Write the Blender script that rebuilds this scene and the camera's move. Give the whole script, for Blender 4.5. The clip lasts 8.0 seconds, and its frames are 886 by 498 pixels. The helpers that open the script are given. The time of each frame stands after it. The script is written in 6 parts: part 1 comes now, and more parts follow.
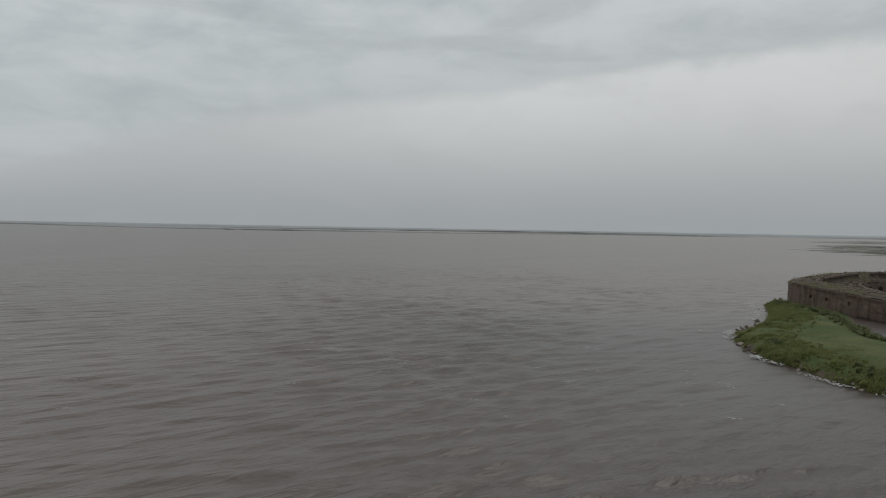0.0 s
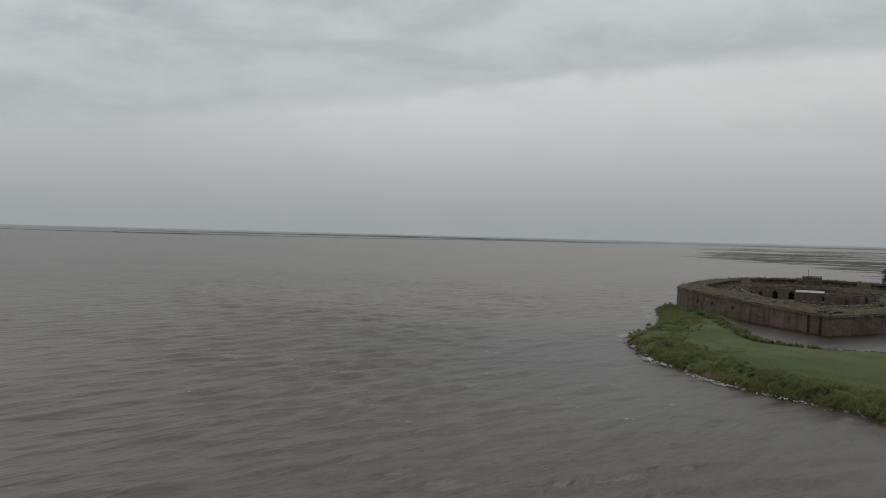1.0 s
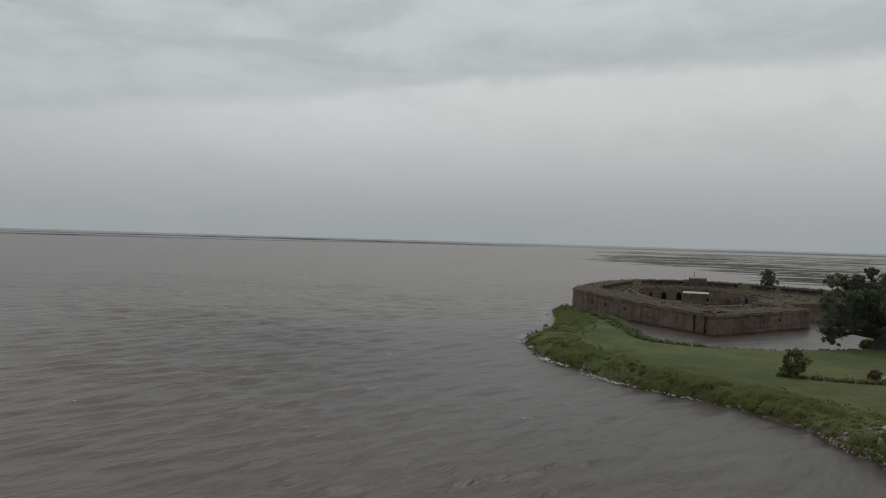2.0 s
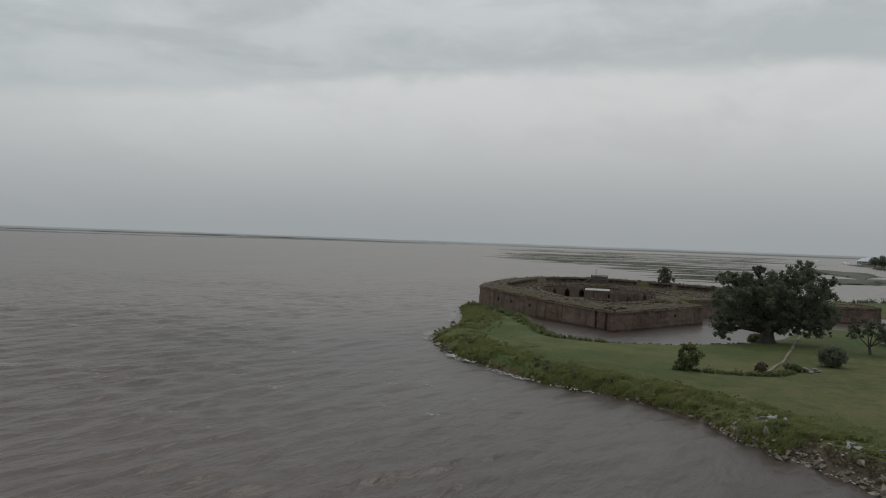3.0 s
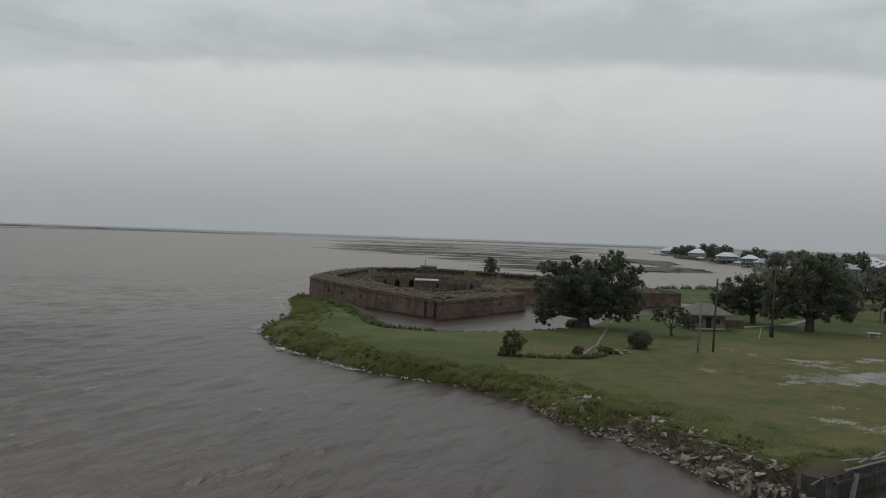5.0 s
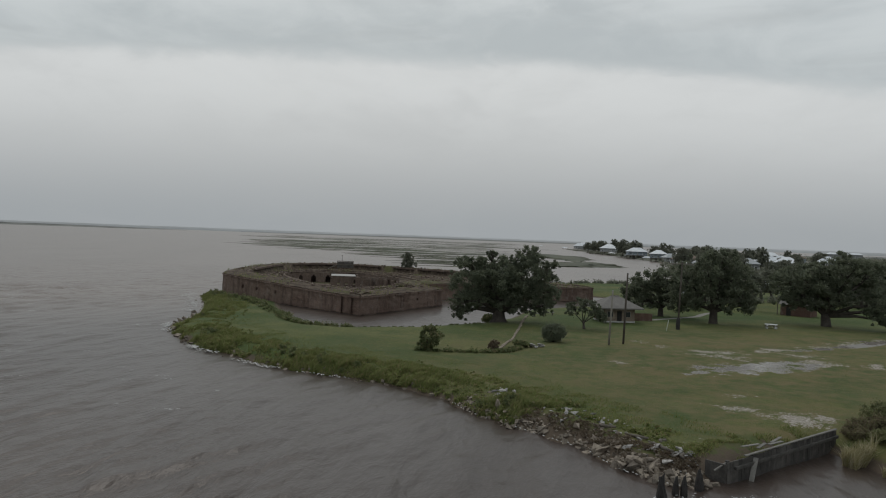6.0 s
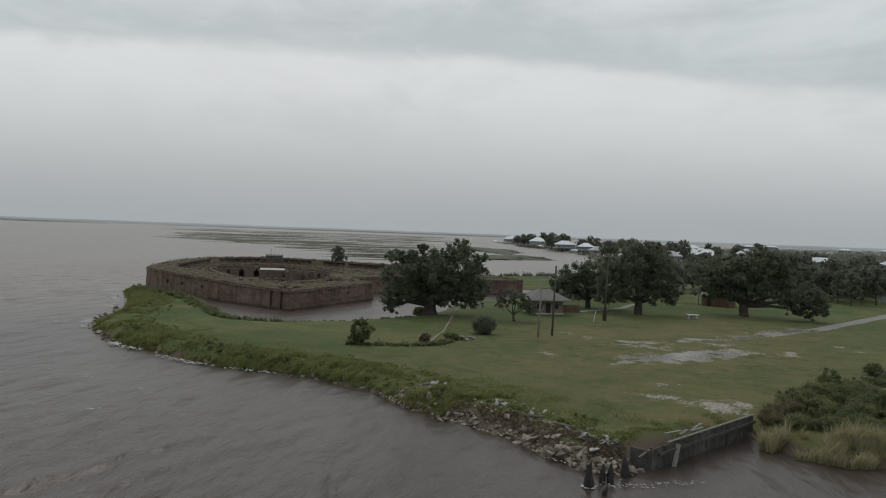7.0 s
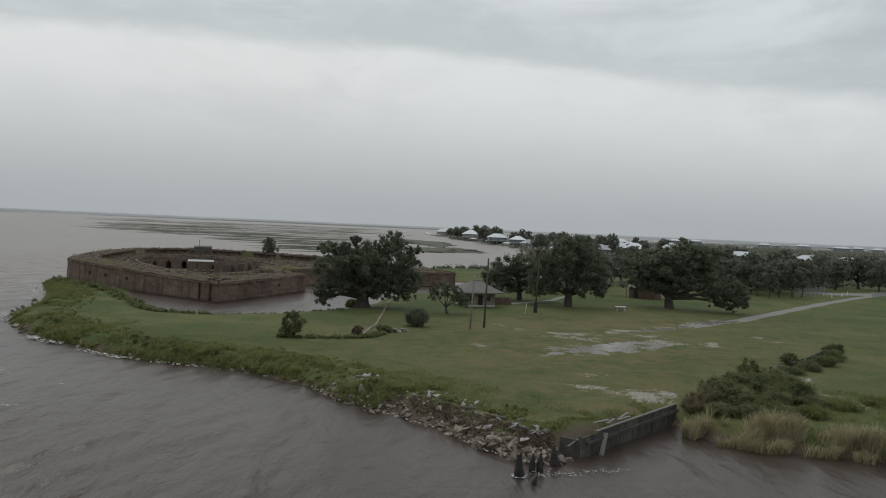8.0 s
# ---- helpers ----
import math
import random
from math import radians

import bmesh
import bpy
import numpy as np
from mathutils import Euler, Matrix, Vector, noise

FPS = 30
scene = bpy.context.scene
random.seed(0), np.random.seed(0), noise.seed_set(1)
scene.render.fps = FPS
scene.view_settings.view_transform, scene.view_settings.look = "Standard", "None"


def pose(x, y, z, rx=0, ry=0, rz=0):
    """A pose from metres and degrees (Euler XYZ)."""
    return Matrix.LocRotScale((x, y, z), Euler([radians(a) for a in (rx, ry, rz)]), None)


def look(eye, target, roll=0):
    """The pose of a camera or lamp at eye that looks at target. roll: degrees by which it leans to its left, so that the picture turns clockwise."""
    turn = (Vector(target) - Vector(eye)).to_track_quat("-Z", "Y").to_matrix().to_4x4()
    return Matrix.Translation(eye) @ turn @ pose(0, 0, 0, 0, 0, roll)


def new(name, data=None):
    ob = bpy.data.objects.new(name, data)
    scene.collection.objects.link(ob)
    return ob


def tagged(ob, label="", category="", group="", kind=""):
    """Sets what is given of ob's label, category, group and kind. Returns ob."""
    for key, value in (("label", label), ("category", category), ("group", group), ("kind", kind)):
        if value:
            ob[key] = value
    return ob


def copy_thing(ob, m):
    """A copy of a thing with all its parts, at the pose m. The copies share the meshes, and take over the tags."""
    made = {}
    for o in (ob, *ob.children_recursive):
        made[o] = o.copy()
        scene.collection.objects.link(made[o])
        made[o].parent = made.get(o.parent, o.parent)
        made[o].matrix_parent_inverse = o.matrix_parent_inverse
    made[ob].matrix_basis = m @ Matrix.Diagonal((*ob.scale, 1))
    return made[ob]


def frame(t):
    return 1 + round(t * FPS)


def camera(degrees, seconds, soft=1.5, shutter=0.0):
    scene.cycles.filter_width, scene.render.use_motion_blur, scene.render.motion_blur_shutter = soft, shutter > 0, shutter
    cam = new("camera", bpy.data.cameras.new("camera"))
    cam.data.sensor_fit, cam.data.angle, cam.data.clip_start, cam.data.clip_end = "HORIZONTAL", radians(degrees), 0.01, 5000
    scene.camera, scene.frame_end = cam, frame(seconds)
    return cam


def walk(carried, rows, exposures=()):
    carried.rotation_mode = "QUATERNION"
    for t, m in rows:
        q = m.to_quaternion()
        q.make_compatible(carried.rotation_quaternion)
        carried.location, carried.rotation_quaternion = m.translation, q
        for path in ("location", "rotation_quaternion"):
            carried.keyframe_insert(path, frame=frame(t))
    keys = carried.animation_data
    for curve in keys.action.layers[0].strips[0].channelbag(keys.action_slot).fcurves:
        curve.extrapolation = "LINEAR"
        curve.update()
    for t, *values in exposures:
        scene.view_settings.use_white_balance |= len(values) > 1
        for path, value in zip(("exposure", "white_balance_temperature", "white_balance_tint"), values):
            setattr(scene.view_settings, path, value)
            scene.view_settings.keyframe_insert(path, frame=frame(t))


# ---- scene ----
import itertools

# The camera stands on one spot 16 m above the water and pans to the right.
cam = camera(58.7, 8.0, soft=1.1)
EYE = 16.0
PAN = [
    (0.0, -6.34, -1.50, 1.03), (0.5, -10.08, -1.27, 1.20), (1.0, -13.42, -0.97, 1.50), (1.5, -16.57, -0.68, 1.56),
    (2.0, -20.60, -0.59, 1.72), (3.5, -30.24, -0.65, 2.11), (4.0, -33.31, -0.77, 2.00), (4.5, -36.31, -0.78, 2.00),
    (5.0, -39.58, -0.79, 2.06), (6.5, -48.23, -1.04, 2.15), (7.0, -50.64, -1.21, 2.12), (7.5, -53.03, -1.36, 2.28),
    (8.0, -55.52, -1.57, 2.55),
]
walk(cam, [(t, pose(0, 0, EYE, 90 + pitch, 0, yaw) @ pose(0, 0, 0, 0, 0, roll)) for t, yaw, pitch, roll in PAN],
     exposures=[(0.0, 0.04), (5.0, 0.04), (6.5, 0.18), (8.0, 0.30)])


# ---- node helpers ----
class Nodes:
    """Short names for building a node tree."""

    def __init__(self, tree):
        self.tree = tree
        self.tree.nodes.clear()

    def add(self, kind, **inputs):
        n = self.tree.nodes.new(kind)
        for key, value in inputs.items():
            self.put(n, key.replace("_", " "), value)
        return n

    def put(self, n, key, value):
        socket = n.inputs[int(key)] if key.isdigit() else n.inputs[key]
        if isinstance(value, bpy.types.NodeSocket):
            self.tree.links.new(value, socket)
        else:
            socket.default_value = value

    def math(self, op, a, b=0.0, c=0.0):
        n = self.tree.nodes.new("ShaderNodeMath")
        n.operation = op
        for i, v in enumerate((a, b, c)):
            self.put(n, str(i), v)
        return n.outputs[0]

    def mix(self, f, a, b):
        n = self.tree.nodes.new("ShaderNodeMix")
        n.data_type = "RGBA"
        self.put(n, "0", f)
        self.put(n, "6", a)
        self.put(n, "7", b)
        return n.outputs[2]

    def step(self, v, lo, hi, a=0.0, b=1.0):
        n = self.tree.nodes.new("ShaderNodeMapRange")
        n.interpolation_type = "SMOOTHSTEP"
        for i, x in enumerate((v, lo, hi, a, b)):
            self.put(n, str(i), x)
        return n.outputs[0]

    def noise(self, vector, scale, detail=4.0, rough=0.55, distortion=0.0):
        n = self.add("ShaderNodeTexNoise", Scale=scale, Detail=detail, Roughness=rough, Distortion=distortion)
        self.put(n, "Vector", vector)
        return n.outputs[0]

    def scaled(self, vector, x, y, z, turn=0.0):
        if turn:
            first = self.tree.nodes.new("ShaderNodeMapping")
            self.put(first, "Vector", vector)
            first.inputs["Rotation"].default_value = (0, 0, radians(turn))
            vector = first.outputs[0]
        n = self.tree.nodes.new("ShaderNodeMapping")
        self.put(n, "Vector", vector)
        n.inputs["Scale"].default_value = (x, y, z)
        return n.outputs[0]

    def bump(self, height, strength, distance):
        n = self.add("ShaderNodeBump", Strength=strength, Distance=distance)
        self.put(n, "Height", height)
        return n.outputs[0]


def rgb(r, g, b):
    return (r, g, b, 1.0)


# ---- world: one overcast sky with a lighter strip under the cloud deck ----
world = bpy.data.worlds.new("overcast_sky")
world.use_nodes = True
scene.world = world
W = Nodes(world.node_tree)
sky = W.add("ShaderNodeTexSky")
sky.sky_type, sky.sun_disc, sky.sun_elevation, sky.sun_rotation = "NISHITA", False, radians(50), radians(40)
sky.air_density, sky.dust_density = 2.0, 6.0
way = W.add("ShaderNodeTexCoord").outputs["Generated"]
axes = W.add("ShaderNodeSeparateXYZ", Vector=way)
rise = W.math("MULTIPLY", W.math("ARCSINE", axes.outputs[2]), 57.296)
bearing = W.math("MULTIPLY", W.math("ARCTAN2", axes.outputs[0], axes.outputs[1]), 57.296)
band = W.math("DIVIDE", W.math("SUBTRACT", bearing, 42.0), 45.0)
edge = W.math("SUBTRACT", 11.9, W.math("MULTIPLY", W.math("MULTIPLY", band, band), 3.7))
flat = W.scaled(way, 1.0, 1.0, 3.6)
broad = W.noise(flat, 2.6, 5, 0.5, 0.4)
fine = W.noise(W.scaled(way, 1.0, 1.0, 2.4), 9.0, 7, 0.6, 0.5)
over = W.math("SUBTRACT", rise, edge)
over = W.math("ADD", over, W.math("MULTIPLY", W.math("SUBTRACT", broad, 0.5), 4.0))
over = W.math("ADD", over, W.math("MULTIPLY", W.math("SUBTRACT", fine, 0.5), 2.0))
deck = W.step(over, -0.7, 0.9)
# slanting streaks in the deck, and loose grey scud hanging below it
slant = W.scaled(W.scaled(way, 1.0, 1.0, 1.0, 20), 1.0, 0.5, 6.0)
streak = W.noise(slant, 2.2, 4, 0.5, 1.2)
scud = W.step(W.noise(W.scaled(way, 1.0, 1.0, 2.2), 5.0, 5, 0.55, 0.3), 0.52, 0.70)
ratio = W.math("DIVIDE", rise, edge)
low = W.mix(W.step(ratio, 0.0, 1.0), rgb(0.338, 0.363, 0.380), rgb(0.592, 0.614, 0.624))
low = W.mix(W.step(bearing, 14.0, -16.0, 0.0, 0.8), low, W.mix(W.step(ratio, 0.0, 1.6), rgb(0.345, 0.370, 0.386), rgb(0.47, 0.495, 0.508)))
low = W.mix(W.math("MULTIPLY", scud, 0.22), low, rgb(0.40, 0.42, 0.435))
low = W.mix(W.math("MULTIPLY", W.step(fine, 0.35, 0.75), 0.16), low, rgb(0.40, 0.42, 0.43))
high = W.mix(W.step(W.math("ADD", W.math("MULTIPLY", broad, 0.6), W.math("MULTIPLY", fine, 0.4)), 0.36, 0.62),
             rgb(0.415, 0.458, 0.482), rgb(0.560, 0.598, 0.614))
high = W.mix(W.step(over, 0.0, 9.0), W.mix(0.45, high, rgb(0.41, 0.45, 0.47)), high)
high = W.mix(W.math("MULTIPLY", W.step(streak, 0.50, 0.66), 0.45), high, rgb(0.375, 0.405, 0.420))
cloud = W.mix(deck, low, high)
pure = W.add("ShaderNodeVectorMath")
pure.operation = "SCALE"
pure.inputs[3].default_value = 0.05
W.put(pure, "0", sky.outputs[0])
both = W.mix(0.08, cloud, pure.outputs[0])
back = W.add("ShaderNodeBackground", Color=both, Strength=1.0)
W.tree.links.new(back.outputs[0], W.add("ShaderNodeOutputWorld").inputs[0])

sun = new("sun", bpy.data.lights.new("sun", "SUN"))
sun.data.energy, sun.data.angle, sun.data.color = 0.5, radians(30), (1.0, 0.97, 0.92)
sun.matrix_world = look((0, 0, 60), (-25, -30, 10))
scene.view_settings.exposure = 0.0


# ---- materials ----
def material(name):
    m = bpy.data.materials.new(name)
    m.use_nodes = True
    n = Nodes(m.node_tree)
    where = n.add("ShaderNodeNewGeometry").outputs["Position"]
    return m, n, where


def finish(n, color, rough=0.8, normal=None, metal=0.0, specular=0.5):
    s = n.add("ShaderNodeBsdfPrincipled", Base_Color=color, Roughness=rough, Metallic=metal)
    s.inputs["Specular IOR Level"].default_value = specular
    if normal is not None:
        n.put(s, "Normal", normal)
    out = n.add("ShaderNodeOutputMaterial")
    n.tree.links.new(s.outputs[0], out.inputs[0])
    return s


def plain(name, a, b, scale, rough=0.8, bump=0.02, fine=6.0, object_random=0.0, metal=0.0, specular=0.5):
    """Two mottled colours, with grain at two sizes."""
    m, n, where = material(name)
    big = n.noise(where, scale, 5)
    small = n.noise(where, scale * fine, 5, 0.65)
    f = n.step(n.math("ADD", n.math("MULTIPLY", big, 0.6), n.math("MULTIPLY", small, 0.4)), 0.32, 0.68)
    color = n.mix(f, rgb(*a), rgb(*b))
    if object_random:
        r = n.add("ShaderNodeObjectInfo").outputs["Random"]
        hsv = n.add("ShaderNodeHueSaturation", Color=color)
        n.put(hsv, "Value", n.step(r, 0, 1, 1 - object_random, 1 + object_random))
        color = hsv.outputs[0]
    finish(n, color, rough, n.bump(small, 0.6, bump), metal, specular)
    return m


def leaves(name, a, b, dry, share=0.1, clear=0.25):
    """Foliage: leaf to leaf and clump to clump variation, with some light let through."""
    m, n, where = material(name)
    r = n.add("ShaderNodeNewGeometry").outputs["Random Per Island"]
    big = n.noise(where, 0.45, 3)
    color = n.mix(n.math("ADD", n.math("MULTIPLY", r, 0.5), n.math("MULTIPLY", n.step(big, 0.3, 0.7), 0.5)), rgb(*a), rgb(*b))
    color = n.mix(n.step(r, 1 - share - 0.02, 1 - share + 0.02), color, rgb(*dry))
    s = n.add("ShaderNodeBsdfPrincipled", Base_Color=color, Roughness=0.6)
    s.inputs["Specular IOR Level"].default_value = 0.25
    t = n.add("ShaderNodeBsdfTranslucent", Color=color)
    x = n.add("ShaderNodeMixShader", Fac=clear)
    n.tree.links.new(s.outputs[0], x.inputs[1])
    n.tree.links.new(t.outputs[0], x.inputs[2])
    n.tree.links.new(x.outputs[0], n.add("ShaderNodeOutputMaterial").inputs[0])
    return m


def water_material():
    m, n, where = material("muddy_water")
    a = n.noise(n.scaled(where, 0.34, 1.0, 1.0, -37), 0.30, 3, 0.5, 0.25)
    b = n.noise(n.scaled(where, 0.42, 1.0, 1.0, -30), 0.80, 4, 0.55, 0.25)
    c = n.noise(n.scaled(where, 0.50, 1.0, 1.0, -42), 2.4, 3, 0.5)
    gust = n.step(n.noise(n.scaled(where, 0.5, 1.0, 1.0, -40), 0.035, 4), 0.3, 0.7, 0.60, 1.05)
    h = n.math("ADD", n.math("MULTIPLY", a, 0.75), n.math("MULTIPLY", gust, n.math("ADD", n.math("MULTIPLY", b, 0.36), n.math("MULTIPLY", c, 0.022))))
    axes = n.add("ShaderNodeSeparateXYZ", Vector=where)
    lee = n.step(axes.outputs[0], 22.0, 46.0, 1.0, 0.5)
    h = n.math("MULTIPLY", h, n.math("MAXIMUM", lee, n.step(axes.outputs[1], 120.0, 200.0)))
    mud = n.noise(n.scaled(where, 0.3, 1.0, 1.0, -38), 0.03, 5)
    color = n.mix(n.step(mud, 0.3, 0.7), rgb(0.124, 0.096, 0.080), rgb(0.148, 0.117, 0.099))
    # Near shallows: silt brown, plus weaker sky reflection put into the colour.
    silt_dim = n.math("MULTIPLY", n.step(axes.outputs[0], -28.0, 38.0), n.step(axes.outputs[1], 190.0, 110.0))
    color = n.mix(silt_dim, color, n.mix(n.step(mud, 0.3, 0.7), rgb(0.046, 0.033, 0.027), rgb(0.060, 0.045, 0.037)))
    finish(n, color, 0.30, n.bump(h, 1.0, 1.0), 0.0, 0.21)
    return m


def ground_material():
    m, n, where = material("lawn_ground")

    def attribute(name):
        t = n.tree.nodes.new("ShaderNodeAttribute")
        t.attribute_name = name
        return t.outputs["Fac"]

    big = n.noise(where, 0.045, 5, 0.6)
    mid = n.noise(where, 0.5, 5, 0.6)
    small = n.noise(where, 4.0, 5, 0.7)
    broad = n.noise(where, 0.16, 5, 0.65)
    grass = n.mix(n.step(big, 0.38, 0.62), rgb(0.058, 0.084, 0.019), rgb(0.124, 0.127, 0.040))
    grass = n.mix(n.math("MULTIPLY", n.step(broad, 0.40, 0.62), 0.6), grass, rgb(0.040, 0.070, 0.015))
    grass = n.mix(n.math("MULTIPLY", n.step(mid, 0.45, 0.68), 0.28), grass, rgb(0.122, 0.120, 0.046))
    grass = n.mix(n.math("MULTIPLY", n.step(n.noise(where, 1.6, 6, 0.75), 0.42, 0.62), 0.55), grass, rgb(0.034, 0.060, 0.013))
    tired = n.math("MULTIPLY", attribute("worn"), n.step(mid, 0.25, 0.7))
    grass = n.mix(n.math("MULTIPLY", tired, 0.95), grass, rgb(0.140, 0.112, 0.050))
    rough_patch = n.math("ADD", n.math("MULTIPLY", mid, 0.45), n.math("MULTIPLY", n.noise(where, 2.6, 6, 0.75), 0.55))
    bare = n.step(n.math("ADD", attribute("bare"), n.math("MULTIPLY", n.math("SUBTRACT", rough_patch, 0.5), 4.8)), 0.74, 0.92)
    sand = n.mix(n.step(small, 0.35, 0.7), rgb(0.190, 0.160, 0.125), rgb(0.43, 0.405, 0.365))
    color = n.mix(bare, grass, sand)
    gravel = n.step(n.math("ADD", attribute("track"), n.math("MULTIPLY", n.math("SUBTRACT", mid, 0.5), 0.5)), 0.42, 0.6)
    color = n.mix(gravel, color, n.mix(small, rgb(0.17, 0.16, 0.145), rgb(0.29, 0.28, 0.26)))
    # Far land turns grey: marsh tone with distance haze put into the colour.
    color = n.mix(attribute("marsh"), color, n.mix(n.noise(where, 0.02, 5), rgb(0.075, 0.080, 0.058), rgb(0.135, 0.135, 0.105)))
    mud = n.step(n.math("ADD", attribute("mud"), n.math("MULTIPLY", n.math("SUBTRACT", rough_patch, 0.5), 2.0)), 0.4, 0.8)
    color = n.mix(mud, color, n.mix(small, rgb(0.06, 0.045, 0.032), rgb(0.12, 0.09, 0.065)))
    wet = n.step(n.math("ADD", attribute("wet"), n.math("MULTIPLY", n.math("SUBTRACT", mid, 0.5), 2.2)), 0.60, 0.78)
    color = n.mix(wet, color, rgb(0.165, 0.145, 0.125))
    s = finish(n, color, n.step(wet, 0.0, 1.0, 0.95, 0.27),
               n.bump(n.math("MULTIPLY", small, n.math("SUBTRACT", 1.0, wet)), 0.7, 0.08), 0.0, 0.3)
    return m


def brick_material(name, a, b, stain, scale=1.0, damp=0.0):
    """Old stained brickwork: courses, weather streaks running down, moss and salt."""
    m, n, where = material(name)
    big = n.noise(where, 0.22, 5, 0.6)
    streak = n.noise(n.scaled(where, 1.0, 1.0, 0.12), 1.1, 5, 0.65)
    small = n.noise(where, 7.0, 5, 0.7)
    color = n.mix(n.step(big, 0.3, 0.7), rgb(*a), rgb(*b))
    color = n.mix(n.math("MULTIPLY", n.step(streak, 0.44, 0.72), 0.62), color, rgb(*stain))
    color = n.mix(n.math("MULTIPLY", n.step(n.noise(n.scaled(where, 1, 1, 0.5), 0.9, 4), 0.56, 0.72), 0.5), color, rgb(0.30, 0.265, 0.235))
    grain = n.noise(n.scaled(where, 1, 1, 2.2), 2.2, 6, 0.75)
    color = n.mix(n.step(grain, 0.40, 0.66, 0.0, 0.45), color, rgb(*stain))
    patch = n.noise(n.scaled(where, 1, 1, 1.5), 0.55, 4, 0.6)
    color = n.mix(n.step(patch, 0.55, 0.70, 0.0, 0.55), color, rgb(a[0] * 1.75, a[1] * 1.8, a[2] * 1.8))
    axes = n.add("ShaderNodeSeparateXYZ", Vector=where)
    tide = n.step(n.math("ADD", axes.outputs[2], n.math("MULTIPLY", n.noise(where, 0.6, 4), 0.9)), damp + 0.35, damp + 0.75)
    color = n.mix(tide, rgb(stain[0] * 0.8, stain[1] * 0.85, stain[2] * 0.8), color)
    course = n.math("PINGPONG", axes.outputs[2], 0.04)
    h = n.math("ADD", n.math("MULTIPLY", small, 0.6), n.math("MULTIPLY", n.step(course, 0.0, 0.012), 0.4))
    finish(n, n.mix(n.math("MULTIPLY", small, 0.30), color, rgb(*stain)), 0.9, n.bump(h, 0.8, 0.03), 0.0, 0.25)
    return m


def rampart_material():
    m, n, where = material("rampart_earth")
    big = n.noise(where, 0.11, 5, 0.65)
    mid = n.noise(where, 0.8, 5, 0.65)
    small = n.noise(where, 5.0, 5, 0.7)
    color = n.mix(n.step(mid, 0.35, 0.68), rgb(0.048, 0.035, 0.026), rgb(0.135, 0.103, 0.076))
    color = n.mix(n.math("MULTIPLY", n.step(big, 0.52, 0.64), 0.75), color, n.mix(small, rgb(0.060, 0.066, 0.024), rgb(0.112, 0.108, 0.042)))
    color = n.mix(n.math("MULTIPLY", n.step(small, 0.66, 0.76), 0.5), color, rgb(0.34, 0.31, 0.28))
    finish(n, color, 0.95, n.bump(small, 0.8, 0.1), 0.0, 0.2)
    return m


WATER = water_material()
GROUND = ground_material()
BRICK = brick_material("old_fort_brick", (0.146, 0.096, 0.075), (0.252, 0.182, 0.147), (0.054, 0.038, 0.031))
COURT_BRICK = brick_material("court_brick", (0.156, 0.110, 0.087), (0.218, 0.164, 0.133), (0.055, 0.045, 0.038), damp=-9.0)
HUT_BRICK = brick_material("red_hut_brick", (0.125, 0.076, 0.060), (0.165, 0.105, 0.082), (0.08, 0.045, 0.035), damp=-9.0)
HOUSE_BRICK = brick_material("tan_house_brick", (0.21, 0.165, 0.125), (0.27, 0.22, 0.17), (0.09, 0.07, 0.055), damp=-9.0)
RAMPART = rampart_material()
DARK = plain("dark_opening", (0.010, 0.009, 0.008), (0.02, 0.018, 0.015), 1.0)
PALE_SHEET = plain("pale_roof_sheet", (0.25, 0.243, 0.228), (0.38, 0.37, 0.35), 0.6, 0.6, 0.01)
SHINGLE = plain("grey_shingle", (0.135, 0.125, 0.115), (0.19, 0.178, 0.165), 0.9, 0.9, 0.03)
WHITE_ROOF = plain("white_metal_roof", (0.50, 0.53, 0.56), (0.64, 0.66, 0.68), 0.25, 0.45, 0.01)
GREY_ROOF = plain("grey_metal_roof", (0.28, 0.30, 0.31), (0.38, 0.40, 0.41), 0.25, 0.5, 0.01)
BROWN_ROOF = plain("brown_shingle_roof", (0.16, 0.12, 0.095), (0.22, 0.17, 0.135), 0.4, 0.9, 0.02)
PALE_WALL = plain("painted_siding", (0.24, 0.25, 0.25), (0.34, 0.35, 0.345), 0.3, 0.7, 0.01, object_random=0.25)
BLUE_WALL = plain("blue_grey_siding", (0.20, 0.24, 0.27), (0.27, 0.31, 0.34), 0.3, 0.7, 0.01)
GLASS = plain("dark_window_glass", (0.025, 0.028, 0.030), (0.04, 0.045, 0.05), 0.5, 0.1, 0.0)
POST = plain("weathered_post", (0.09, 0.075, 0.06), (0.15, 0.13, 0.105), 2.0, 0.85, 0.02)
PALE_POLE = plain("bleached_pole_wood", (0.17, 0.155, 0.13), (0.24, 0.22, 0.19), 1.5, 0.85, 0.02)
DARK_POLE = plain("creosoted_pole_wood", (0.055, 0.045, 0.036), (0.09, 0.075, 0.06), 1.5, 0.85, 0.02)
TIMBER = plain("wet_grey_timber", (0.036, 0.032, 0.029), (0.092, 0.083, 0.074), 1.4, 0.8, 0.03, 5, 0.25)
PLANK_PALE = plain("silvered_plank", (0.13, 0.122, 0.110), (0.22, 0.208, 0.188), 2.0, 0.85, 0.02, 5, 0.15)
BLACK_PILE = plain("rotten_black_wood", (0.012, 0.010, 0.009), (0.035, 0.030, 0.027), 3.0, 0.7, 0.05)
BARK = plain("oak_bark", (0.040, 0.033, 0.027), (0.085, 0.072, 0.06), 1.5, 0.95, 0.06)
ROCK = plain("riprap_stone", (0.105, 0.084, 0.066), (0.285, 0.240, 0.190), 1.3, 0.85, 0.06, 6, 0.35)
